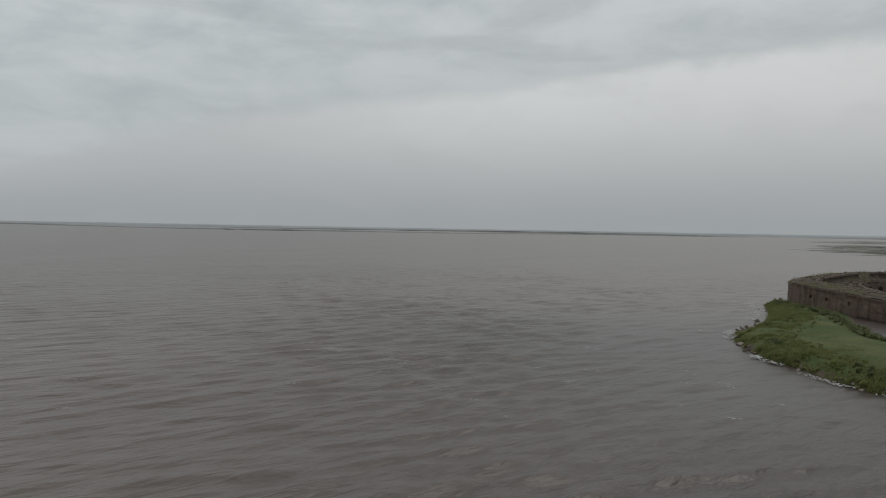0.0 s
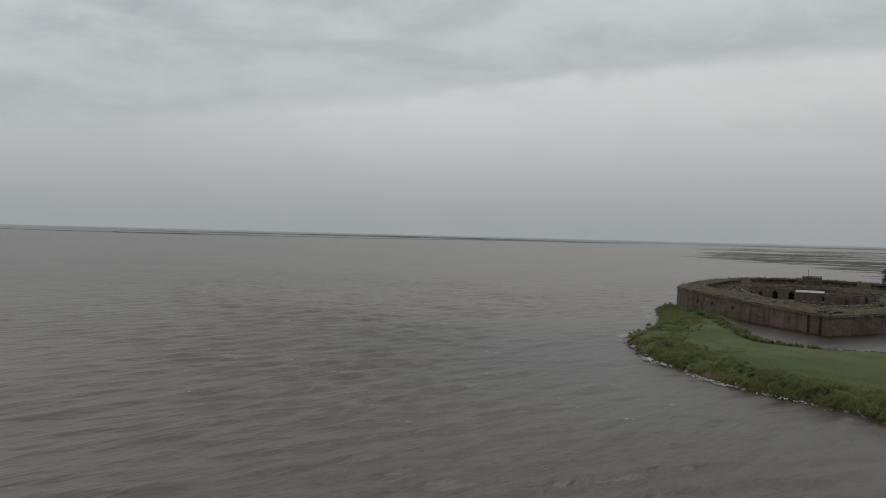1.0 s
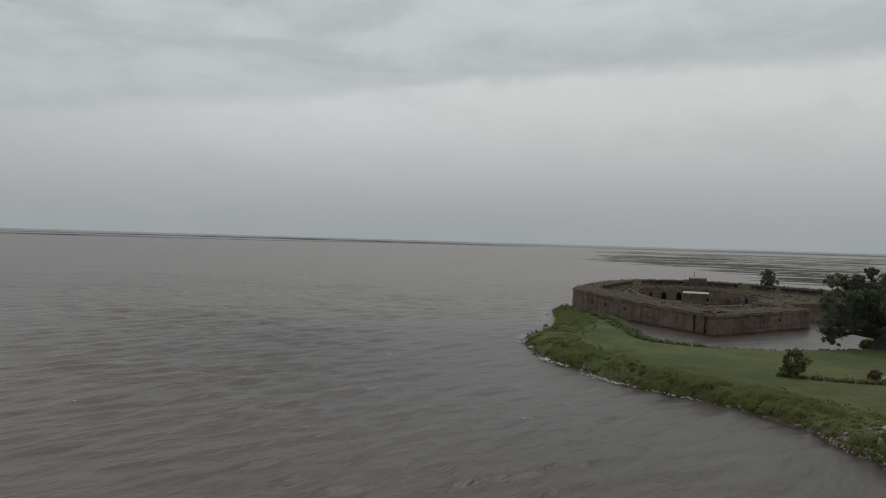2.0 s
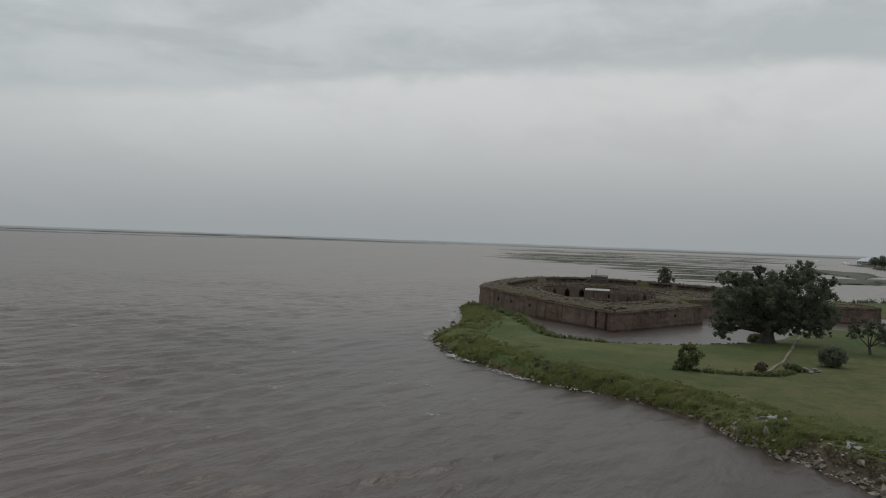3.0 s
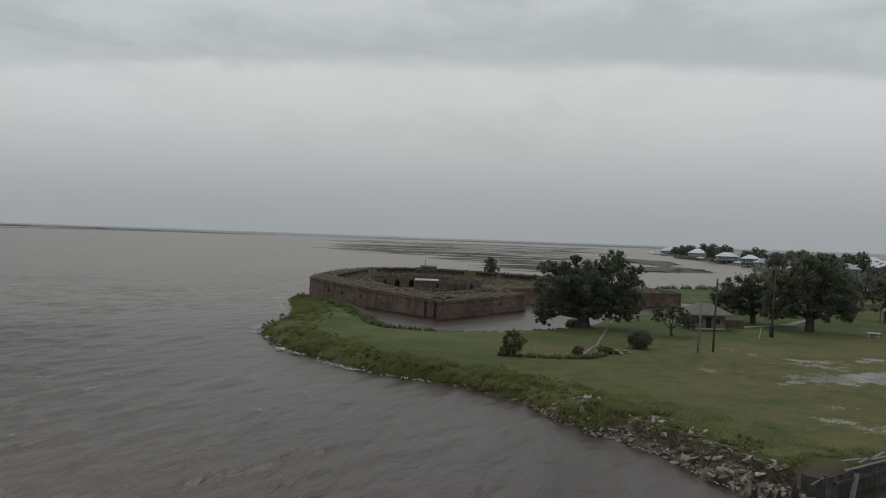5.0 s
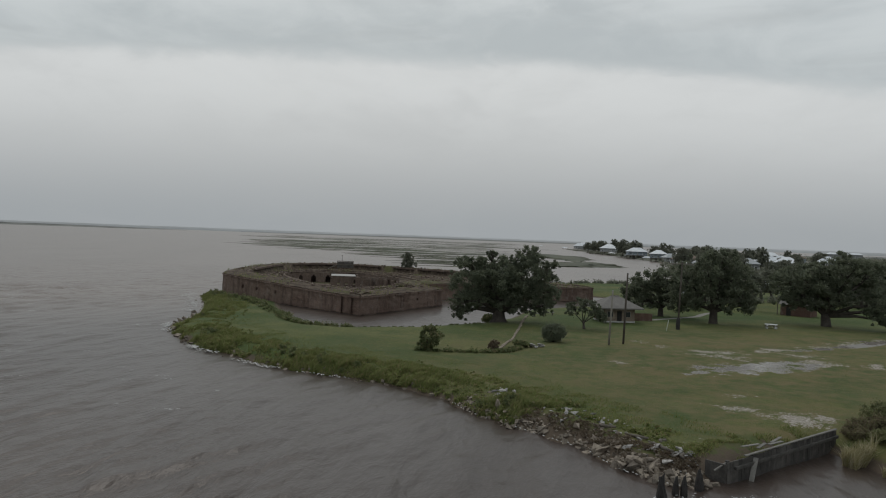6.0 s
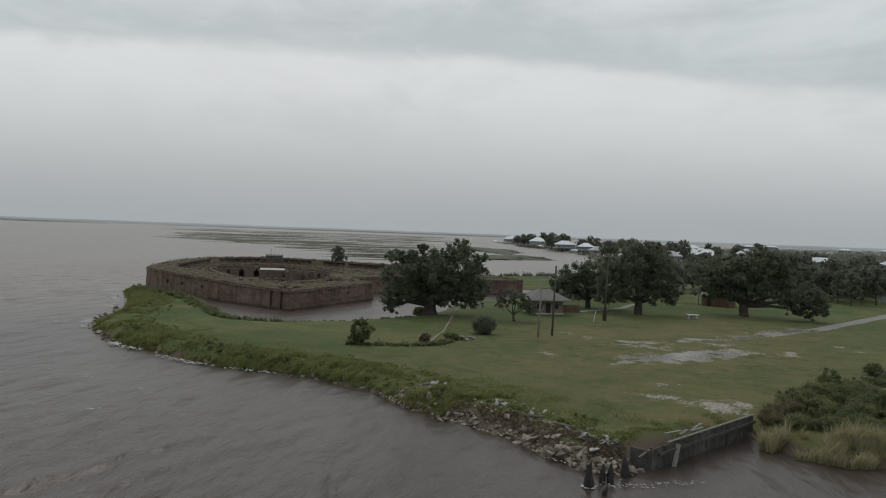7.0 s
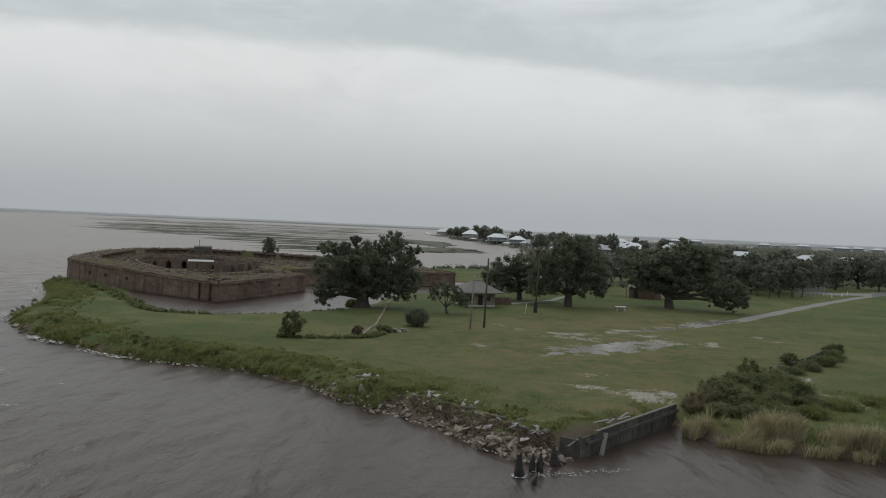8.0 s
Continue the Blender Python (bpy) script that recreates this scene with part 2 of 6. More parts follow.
RUBBLE = plain("broken_concrete", (0.15, 0.14, 0.13), (0.44, 0.42, 0.40), 1.8, 0.9, 0.04, 5, 0.3)
FOAM = plain("foam", (0.36, 0.355, 0.345), (0.58, 0.575, 0.565), 2.0, 0.7, 0.02)
CONCRETE = plain("pale_concrete", (0.36, 0.35, 0.33), (0.47, 0.46, 0.44), 0.8, 0.85, 0.02)
WHITE = plain("white_paint", (0.66, 0.66, 0.65), (0.78, 0.78, 0.77), 1.2, 0.6, 0.01)
METAL = plain("galvanised_steel", (0.26, 0.27, 0.28), (0.34, 0.35, 0.36), 3.0, 0.5, 0.01, metal=0.6)
MARSH = plain("marsh_grass", (0.056, 0.062, 0.042), (0.108, 0.112, 0.076), 0.03, 0.95, 0.2, 8)
# Far shore and horizon colours are paled and greyed to carry the haze.
HAZED_MARSH = plain("hazed_far_marsh", (0.165, 0.168, 0.155), (0.210, 0.212, 0.198), 0.006, 0.95, 0.5, 8)
HAZED_LAND = plain("hazed_low_land", (0.300, 0.309, 0.312), (0.350, 0.359, 0.364), 0.002, 0.95, 0.5, 8)
OAK_LEAF = leaves("live_oak_leaves", (0.118, 0.136, 0.094), (0.200, 0.220, 0.146), (0.20, 0.20, 0.14), 0.06, 0.5)
# Paler than the lawn oaks: distance haze put into the leaf colour.
HAZED_LEAF = leaves("hazed_woodland_leaves", (0.170, 0.182, 0.142), (0.262, 0.268, 0.204), (0.22, 0.205, 0.16), 0.08, 0.5)
BUSH_LEAF = leaves("bush_leaves", (0.100, 0.126, 0.056), (0.190, 0.214, 0.096), (0.25, 0.22, 0.12), 0.16, 0.5)
WEED_LEAF = leaves("shore_weeds", (0.136, 0.172, 0.054), (0.256, 0.270, 0.104), (0.28, 0.24, 0.12), 0.18, 0.5)
REED_LEAF = leaves("reeds", (0.230, 0.222, 0.100), (0.400, 0.345, 0.190), (0.52, 0.46, 0.32), 0.36, 0.45)
DEAD_LEAF = leaves("dead_brush", (0.092, 0.066, 0.046), (0.168, 0.128, 0.088), (0.25, 0.21, 0.15), 0.15, 0.3)
THICKET_LEAF = leaves("thicket_leaves", (0.140, 0.158, 0.074), (0.240, 0.248, 0.122), (0.29, 0.25, 0.15), 0.10, 0.5)
BRUSH_LEAF = leaves("brown_brush", (0.165, 0.132, 0.086), (0.270, 0.226, 0.150), (0.22, 0.22, 0.11), 0.3, 0.45)


# ---- mesh helpers ----
def quads(name, V, Q):
    """A mesh of quads from two arrays."""
    me = bpy.data.meshes.new(name)
    V, Q = np.asarray(V, np.float32), np.asarray(Q, np.int32)
    me.vertices.add(len(V))
    me.vertices.foreach_set("co", V.ravel())
    me.loops.add(Q.size)
    me.loops.foreach_set("vertex_index", Q.ravel())
    me.polygons.add(len(Q))
    me.polygons.foreach_set("loop_start", np.arange(len(Q), dtype=np.int32) * 4)
    me.update(calc_edges=True)
    return me


def smooth(me):
    me.polygons.foreach_set("use_smooth", np.ones(len(me.polygons), bool))
    return me


def empty(name, m, label="", category="", group="", kind=""):
    e = new(name)
    e.empty_display_size = 0.3
    e.matrix_basis = m
    return tagged(e, label, category, group, kind)


class Shape:
    """Collects corners and faces for one mesh."""

    def __init__(self):
        self.v, self.f = [], []

    def put(self, v, f):
        k = len(self.v)
        self.v += [tuple(p) for p in v]
        self.f += [tuple(i + k for i in q) for q in f]
        return self

    def box(self, x0, y0, z0, x1, y1, z1, m=None):
        v = [Vector((x, y, z)) for z in (z0, z1) for x, y in ((x0, y0), (x1, y0), (x1, y1), (x0, y1))]
        if m is not None:
            v = [m @ p for p in v]
        return self.put(v, [(3, 2, 1, 0), (4, 5, 6, 7), (0, 1, 5, 4), (1, 2, 6, 5), (2, 3, 7, 6), (3, 0, 4, 7)])

    def beam(self, p, q, width, height, lift=0.0):
        """A bar from p to q, its section upright."""
        p, q = Vector(p), Vector(q)
        way = (q - p).normalized()
        side = way.cross(Vector((0, 0, 1)))
        side = side.normalized() if side.length > 0.01 else Vector((1, 0, 0))
        up = side.cross(way)
        v = [e + side * (a * width / 2) + up * (b * height / 2 + lift) for e in (p, q) for a, b in ((-1, -1), (1, -1), (1, 1), (-1, 1))]
        return self.put(v, [(0, 1, 2, 3), (7, 6, 5, 4), (1, 0, 4, 5), (2, 1, 5, 6), (3, 2, 6, 7), (0, 3, 7, 4)])

    def tube(self, points, radii, n=8, wobble=0.0):
        """A tapered limb through points."""
        rings = []
        for i, p in enumerate(points):
            a, b = Vector(points[max(i - 1, 0)]), Vector(points[min(i + 1, len(points) - 1)])
            way = (b - a).normalized()
            side = way.cross(Vector((0.3, 0.95, 0.1))).normalized()
            up = side.cross(way)
            ring = []
            for k in range(n):
                r = radii[i] * (1 + wobble * random.uniform(-1, 1))
                t = 2 * math.pi * k / n
                ring.append(Vector(p) + side * (r * math.cos(t)) + up * (r * math.sin(t)))
            rings.append(ring)
        v = [p for ring in rings for p in ring]
        f = [(i * n + k, i * n + (k + 1) % n, (i + 1) * n + (k + 1) % n, (i + 1) * n + k) for i in range(len(rings) - 1) for k in range(n)]
        f += [tuple(range(n - 1, -1, -1)), tuple(range(len(v) - n, len(v)))]
        return self.put(v, f)

    def hip(self, x0, y0, x1, y1, z0, z1, ridge, thick=0.15):
        """A hipped roof: eaves rectangle, ridge along x of that length, with an eaves board's thickness."""
        cx, cy = (x0 + x1) / 2, (y0 + y1) / 2
        v = [(x0, y0, z0 - thick), (x1, y0, z0 - thick), (x1, y1, z0 - thick), (x0, y1, z0 - thick),
             (x0, y0, z0), (x1, y0, z0), (x1, y1, z0), (x0, y1, z0), (cx - ridge / 2, cy, z1), (cx + ridge / 2, cy, z1)]
        return self.put(v, [(3, 2, 1, 0), (0, 1, 5, 4), (1, 2, 6, 5), (2, 3, 7, 6), (3, 0, 4, 7), (4, 5, 9, 8), (5, 6, 9), (6, 7, 8, 9), (7, 4, 8)])

    def mesh(self, name):
        me = bpy.data.meshes.new(name)
        me.from_pydata(self.v, [], self.f)
        me.update()
        return me


def part(name, shape, mat, parent=None, label="", bevel=0.0, soft=False):
    """Links a shape (or a finished mesh) as one mesh object, under its thing."""
    me = shape.mesh(name) if isinstance(shape, Shape) else shape
    if not me.materials:
        me.materials.append(mat)
    ob = new(name, me)
    if parent is not None:
        ob.parent = parent
    if label:
        ob["label"] = label
    if soft:
        smooth(me)
    if bevel:
        b = ob.modifiers.new("bevel", "BEVEL")
        b.width, b.segments = bevel, 2
    return ob


def leaf_cloud(rng, centres, radii, count, size, flat=0.75, long=1.6):
    """Arrays of small leaf quads round many clump centres."""
    centres, radii = np.asarray(centres, float), np.asarray(radii, float)
    pick = rng.integers(0, len(centres), count)
    off = rng.normal(size=(count, 3))
    off /= np.linalg.norm(off, axis=1, keepdims=True)
    off *= np.minimum(np.abs(rng.normal(0.35, 0.42, (count, 1))), 1.5) * radii[pick][:, None]
    off[:, 2] *= flat
    p = centres[pick] + off
    a = rng.normal(size=(count, 3))
    a /= np.linalg.norm(a, axis=1, keepdims=True)
    b = np.cross(a, rng.normal(size=(count, 3)))
    b /= np.linalg.norm(b, axis=1, keepdims=True)
    s = size * rng.uniform(0.6, 1.4, (count, 1))
    V = np.stack([p - a * s * long / 2, p - b * s / 2, p + a * s * long / 2, p + b * s / 2], axis=1).reshape(-1, 3)
    return V, np.arange(count * 4).reshape(-1, 4)


def blades(rng, feet, height, width, lean, wind=(0.0, 0.0)):
    """Arrays of upright grass blades: two quads each, bent over."""
    feet = np.asarray(feet, float)
    n = len(feet)
    h = height * rng.uniform(0.5, 1.25, (n, 1)) if np.ndim(height) == 0 else np.asarray(height)[:, None] * rng.uniform(0.6, 1.2, (n, 1))
    t = rng.uniform(0, 2 * np.pi, n)
    side = np.stack([np.cos(t), np.sin(t), np.zeros(n)], 1) * width * rng.uniform(0.6, 1.4, (n, 1))
    way = rng.normal(size=(n, 3)) * lean + np.array([wind[0], wind[1], 0.0])
    way[:, 2] = 0
    up = np.array([0, 0, 1.0])
    mid = feet + up * h * 0.6 + way * h * 0.35
    top = feet + up * h * 0.92 + way * h
    V = np.stack([feet - side, feet + side, mid + side * 0.8, mid - side * 0.8, top + side * 0.15, top - side * 0.15], 1).reshape(-1, 3)
    k = np.arange(n)[:, None] * 6
    Q = np.concatenate([k + np.array([0, 1, 2, 3]), k + np.array([3, 2, 4, 5])], 1).reshape(-1, 4)
    return V, Q


def join(pairs):
    Vs, Qs, k = [], [], 0
    for V, Q in pairs:
        Vs.append(V)
        Qs.append(Q + k)
        k += len(V)
    return np.concatenate(Vs), np.concatenate(Qs)


def curve(points, steps):
    """A smooth line through points (Catmull-Rom)."""
    P = [np.array(p, float) for p in points]
    P = [2 * P[0] - P[1], *P, 2 * P[-1] - P[-2]]
    out = []
    for i in range(1, len(P) - 2):
        for s in range(steps):
            t = s / steps
            out.append(0.5 * (2 * P[i] + (P[i + 1] - P[i - 1]) * t + (2 * P[i - 1] - 5 * P[i] + 4 * P[i + 1] - P[i + 2]) * t * t
                              + (3 * P[i] - P[i - 1] - 3 * P[i + 1] + P[i + 2]) * t ** 3))
    out.append(P[-2])
    return np.array(out)


def wave(p, scale, seed=0.0):
    return noise.noise(Vector((p[0] * scale + seed, p[1] * scale - seed, (p[2] if len(p) > 2 else 0.0) * scale + 0.37 * seed)))


# ---- water: a fan of quads, finer towards the near water, out to the horizon ----
def build_water():
    rad = np.concatenate([np.geomspace(30, 420, 420), np.geomspace(440, 4950, 60)])
    rad = np.concatenate([[0.5], rad])
    ang = np.radians(np.concatenate([np.linspace(-32, 92, 520), np.linspace(96, 324, 40)]))
    R, A = np.meshgrid(rad, ang, indexing="ij")
    X, Y = R * np.sin(A), R * np.cos(A)
    rng = np.random.default_rng(4)
    Z = np.zeros_like(X)
    for i in range(46):
        length = rng.uniform(1.6, 6.2)
        turn = radians(-54) + rng.normal() * 0.30
        k = 2 * np.pi / length
        Z += 0.0062 * length ** 1.05 * np.sin(k * (X * np.cos(turn) + Y * np.sin(turn)) + rng.uniform(0, 6.28))
    lump = 0.8 + 0.28 * np.sin(X * 0.06 + 1.3 * np.sin(Y * 0.045)) * np.sin(Y * 0.05 + X * 0.02)
    sheltered = np.clip((54 - X) / 30, 0.5, 1.0)
    quiet = 0.45 + 0.55 * np.clip((np.degrees(np.arctan2(X, Y)) + 12) / 24, 0, 1)
    Z *= lump * quiet * np.clip((430 - R) / 250, 0, 1) * np.where(Y < 150, sheltered, 1.0)
    Z -= 0.03
    n, m = X.shape
    V = np.stack([X, Y, Z], -1).reshape(-1, 3)
    i, j = np.meshgrid(np.arange(n - 1), np.arange(m), indexing="ij")
    jn = (j + 1) % m
    Q = np.stack([i * m + j, (i + 1) * m + j, (i + 1) * m + jn, i * m + jn], -1).reshape(-1, 4)
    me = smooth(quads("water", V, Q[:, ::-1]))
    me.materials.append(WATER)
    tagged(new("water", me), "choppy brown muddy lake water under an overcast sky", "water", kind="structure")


build_water()

# ---- land: one sheet with a shoreline, a flooded moat and low lawns ----
SHORE = [(70, -120), (69, -30), (67, 5), (66, 8), (64, 13), (63.3, 16.4), (66.6, 22.0), (52.2, 24.0), (48.6, 25.4), (48.9, 29.4), (51.2, 34), (52.2, 40),
         (53.3, 47), (55.2, 52), (56.2, 60), (55.8, 66), (53.6, 72), (52.3, 79), (52.8, 89), (52.4, 95.5), (54.2, 103.6), (58, 115),
         (67.9, 126.6), (78, 141), (84, 152), (92, 168), (97, 172)]
MOAT = [(99, 168), (99, 147), (94.2, 139.5), (87.5, 127), (81.5, 115), (79.5, 107), (82, 102.2), (88, 100.3), (93, 98.2), (100, 97.4), (112, 97), (124, 101),
        (138, 109), (155, 110), (163, 105), (176, 104), (190, 112), (198, 140), (213, 163)]
BACK = [(243, 163), (262, 157), (330, 165), (430, 222), (533, 287), (638, 353), (790, 486), (932, 606), (1108, 764), (1240, 890), (1330, 830), (1130, 540), (960, 430), (830, 240), (770, 100), (730, -60), (700, -600), (300, -1600), (90, -600)]
OUTLINE = np.array(SHORE + MOAT + BACK, float)


def inside_and_distance(P, poly):
    """For points P: whether they lie in the outline, and how far from its edge."""
    a, b = poly, np.roll(poly, -1, 0)
    dist = np.full(len(P), 1e9)
    odd = np.zeros(len(P), bool)
    for (x0, y0), (x1, y1) in zip(a, b):
        d = np.array([x1 - x0, y1 - y0])
        t = np.clip(((P[:, 0] - x0) * d[0] + (P[:, 1] - y0) * d[1]) / (d @ d), 0, 1)
        dist = np.minimum(dist, np.hypot(P[:, 0] - x0 - t * d[0], P[:, 1] - y0 - t * d[1]))
        hit = ((y0 > P[:, 1]) != (y1 > P[:, 1]))
        odd ^= hit & (P[:, 0] < (x1 - x0) * (P[:, 1] - y0) / (y1 - y0 + 1e-12) + x0)
    return odd, dist


def line_distance(P, pts):
    dist = np.full(len(P), 1e9)
    for (x0, y0), (x1, y1) in zip(pts[:-1], pts[1:]):
        d = np.array([x1 - x0, y1 - y0], float)
        t = np.clip(((P[:, 0] - x0) * d[0] + (P[:, 1] - y0) * d[1]) / (d @ d), 0, 1)
        dist = np.minimum(dist, np.hypot(P[:, 0] - x0 - t * d[0], P[:, 1] - y0 - t * d[1]))
    return dist


def level(P):
    """The land's height: it rises from the shore to a nearly flat lawn; below the water it falls away."""
    P = np.asarray(P, float)
    odd, dist = inside_and_distance(P, OUTLINE)
    moat = line_distance(P, MOAT)
    rise = np.where(moat < dist + 0.5, 9.0, 3.6)
    ripple = 0.10 * np.sin(P[:, 0] * 0.11 + 0.6) * np.sin(P[:, 1] * 0.09) + 0.05 * np.sin(P[:, 0] * 0.37 + P[:, 1] * 0.29)
    s = np.clip(dist / rise, 0, 1)
    return np.where(odd, 0.04 + (1.14 + ripple) * (s * (2 - s)), -np.minimum(dist * 0.3, 1.6) - 0.10)


def spot(P, x, y, a, b, turn):
    c, s = math.cos(radians(turn)), math.sin(radians(turn))
    u, v = (P[:, 0] - x) * c + (P[:, 1] - y) * s, -(P[:, 0] - x) * s + (P[:, 1] - y) * c
    return np.clip(1.25 - np.sqrt((u / a) ** 2 + (v / b) ** 2) * 0.75, 0, 1)


def build_ground():
    xs = np.concatenate([np.arange(44, 215, 0.9), np.arange(215, 420, 4), np.arange(420, 1356, 12), np.arange(1360, 4720, 150)])
    ys = np.concatenate([np.arange(-2600, -200, 150), np.arange(-200, -20, 6), np.arange(-20, 180, 0.9), np.arange(180, 420, 4), np.arange(420, 1000, 12), np.arange(1000, 2400, 150)])
    X, Y = np.meshgrid(xs, ys, indexing="ij")
    P = np.stack([X.ravel(), Y.ravel()], 1)
    Z = level(P)
    n, m = X.shape
    V = np.column_stack([P, Z])
    i, j = np.meshgrid(np.arange(n - 1), np.arange(m - 1), indexing="ij")
    Q = np.stack([i * m + j, (i + 1) * m + j, (i + 1) * m + j + 1, i * m + j + 1], -1).reshape(-1, 4)
    keep = (Z[Q] > -1.2).any(1)
    me = smooth(quads("ground", V, Q[keep]))
    me.materials.append(GROUND)

    def attribute(name, values):
        me.attributes.new(name, "FLOAT", "POINT").data.foreach_set("value", np.asarray(values, np.float32))

    BARE = [(105.6, 49.2, 4.5, 3.2, -65, 0.9), (101.8, 46.5, 3.9, 1.8, -65, 0.9), (116.8, 45.4, 2.6, 2.2, -69, 0.9), (108.1, 36.2, 2.6, 3.6, -71, 1.0), (113.1, 30.8, 1.2, 2.5, -75, 1.0), (106.4, 61.9, 1.4, 2.2, -60, 0.8),
            (104.1, 56.4, 1.7, 2.0, -62, 0.8), (85.2, 52.1, 1.1, 1.4, -59, 0.85), (84.8, 48.9, 0.8, 0.9, -60, 0.8), (70.7, 30.6, 2.2, 2.0, -67, 0.95), (70.6, 25.2, 2.8, 3.4, -70, 1.0), (72.8, 23.8, 1.0, 2.2, -72, 1.0), (82.6, 10.3, 2.1, 3.6, -83, 0.9)]
    BARE += [(93.3, 15.1, 1.7, 2.4, -81, 0.85), (112.4, 20.8, 1.1, 1.2, -80, 0.9), (123.6, 24.5, 0.8, 1.4, -79, 0.8), (55.2, 27.9, 0.6, 0.9, -63, 0.9), (57.0, 27.4, 0.5, 1.0, -64, 0.9), (76.9, 33.0, 1.2, 1.0, -67, 0.8), (114.2, 40.4, 3.2, 2.7, -71, 0.8), (127.3, 28.2, 1.1, 1.5, -78, 0.8)]
    BARE += [(104.5, 49.0, 5.0, 1.3, -20, 0.95), (116, 45.6, 5.5, 1.3, -20, 0.95), (127, 43.2, 5.0, 1.5, -18, 0.9), (137, 41.5, 4.5, 1.7, -15, 0.95), (146, 39.6, 4.0, 1.5, -15, 0.9), (108.5, 35.2, 3.6, 1.2, -40, 0.9), (94, 44.6, 4.0, 0.9, -18, 0.8)]
    bare = np.maximum.reduce([spot(P, x, y, a * 1.12, b * 1.12, turn) * s for x, y, a, b, turn, s in BARE])
    WET = [(97.5, 39.9, 9.5, 3.4, -16, 1.0), (124.0, 42.4, 6.5, 1.5, -18, 0.85), (144.0, 38.4, 6.0, 2.0, -15, 0.95), (87.5, 42.6, 3.0, 1.2, -18, 0.85), (132.0, 40.6, 5.0, 1.6, -15, 0.8)]
    wet = np.maximum.reduce([spot(P, x, y, a * 1.2, b * 1.2, turn) * s for x, y, a, b, turn, s in WET])
    road = line_distance(P, [(132, 40.2), (142, 38.6), (150.4, 36.7), (177, 35.0), (213, 32.7), (253, 28.7), (300, 22.5)])
    lot = line_distance(P, [(258, 40), (292, 17)])
    walk_way = line_distance(P, [(137, 79.2), (147, 77.7), (157, 77.8), (168, 80)])
    track = np.maximum.reduce([np.clip(1.3 - road / 1.7, 0, 1), np.clip(1.4 - lot / 5.0, 0, 1), np.clip(1.2 - walk_way / 1.0, 0, 1)])
    odd, dist = inside_and_distance(P, OUTLINE)
    stony = (P[:, 1] < 48) & (P[:, 1] > 22.6) & (P[:, 0] < 62)
    mud = np.where(odd, np.where(stony, np.clip(1.2 - dist / 3.6, 0, 1), np.clip(1.25 - dist / 1.3, 0, 1)), 1.0)
    mud = np.maximum(mud, np.clip(1.0 - line_distance(P, MOAT) / 2.2, 0, 1))
    worn = np.maximum.reduce([spot(P, 95, 40, 40, 24, -20), spot(P, 120, 50, 45, 18, -25), spot(P, 70, 26, 16, 12, -30)])
    # Greys the land beyond x 330: marsh cover plus painted haze.
    marsh = np.clip((P[:, 0] - 330) / 60, 0, 1)
    for name, values in (("marsh", marsh), ("bare", bare), ("wet", wet), ("track", track), ("mud", mud), ("worn", worn)):
        attribute(name, values)
    tagged(new("ground", me), "green mown lawn with sandy bare patches, puddles and a gravel track", "ground", kind="structure")


build_ground()


# ---- far shores and marsh ----
def strip(points, width, height, seed, rows=5):
    """A low hummocky strip of land along a line: rounded cross-section, uneven edge."""
    line = curve(points, 14)
    rng = np.random.default_rng(seed)
    V, m = [], rows
    for i, p in enumerate(line):
        q = line[min(i + 1, len(line) - 1)] - line[max(i - 1, 0)]
        side = np.array([-q[1], q[0]]) / (np.linalg.norm(q) + 1e-9)
        taper = min(1.0, 0.02 + 2.4 * min(i, len(line) - 1 - i) / len(line))
        for j in range(m):
            s = j / (m - 1) - 0.5
            w = width * taper * (0.55 + 0.9 * rng.random())
            V.append((*(p + side * s * w), (height * (0.15 + 0.85 * taper) * (0.7 + 0.6 * rng.random()) if 0 < j < m - 1 else -0.15)))
    n = len(line)
    Q = [(i * m + j, (i + 1) * m + j, (i + 1) * m + j + 1, i * m + j + 1) for i in range(n - 1) for j in range(m - 1)]
    return np.array(V, float), np.array(Q)


def backdrop_ring():
    """Very distant low land on the horizon, all round; its colour holds the haze."""
    V, Q = [], []
    rng = np.random.default_rng(2)
    n = 900
    for i in range(n):
        t = 2 * math.pi * i / n
        h = 15.2 + 1.4 * wave((math.cos(t) * 40, math.sin(t) * 40), 1.0, 3) + rng.uniform(-0.5, 0.5)
        for r, z in ((4580, -0.2), (4600, h * 0.6), (4700, h), (4720, -0.2)):
            V.append((r * math.sin(t), r * math.cos(t), z))
    for i in range(n):
        k = (i + 1) % n
        Q += [(i * 4 + j, i * 4 + j + 1, k * 4 + j + 1, k * 4 + j) for j in range(3)]
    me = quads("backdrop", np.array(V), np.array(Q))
    me.materials.append(HAZED_LAND)
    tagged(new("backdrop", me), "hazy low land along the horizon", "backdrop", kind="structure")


backdrop_ring()

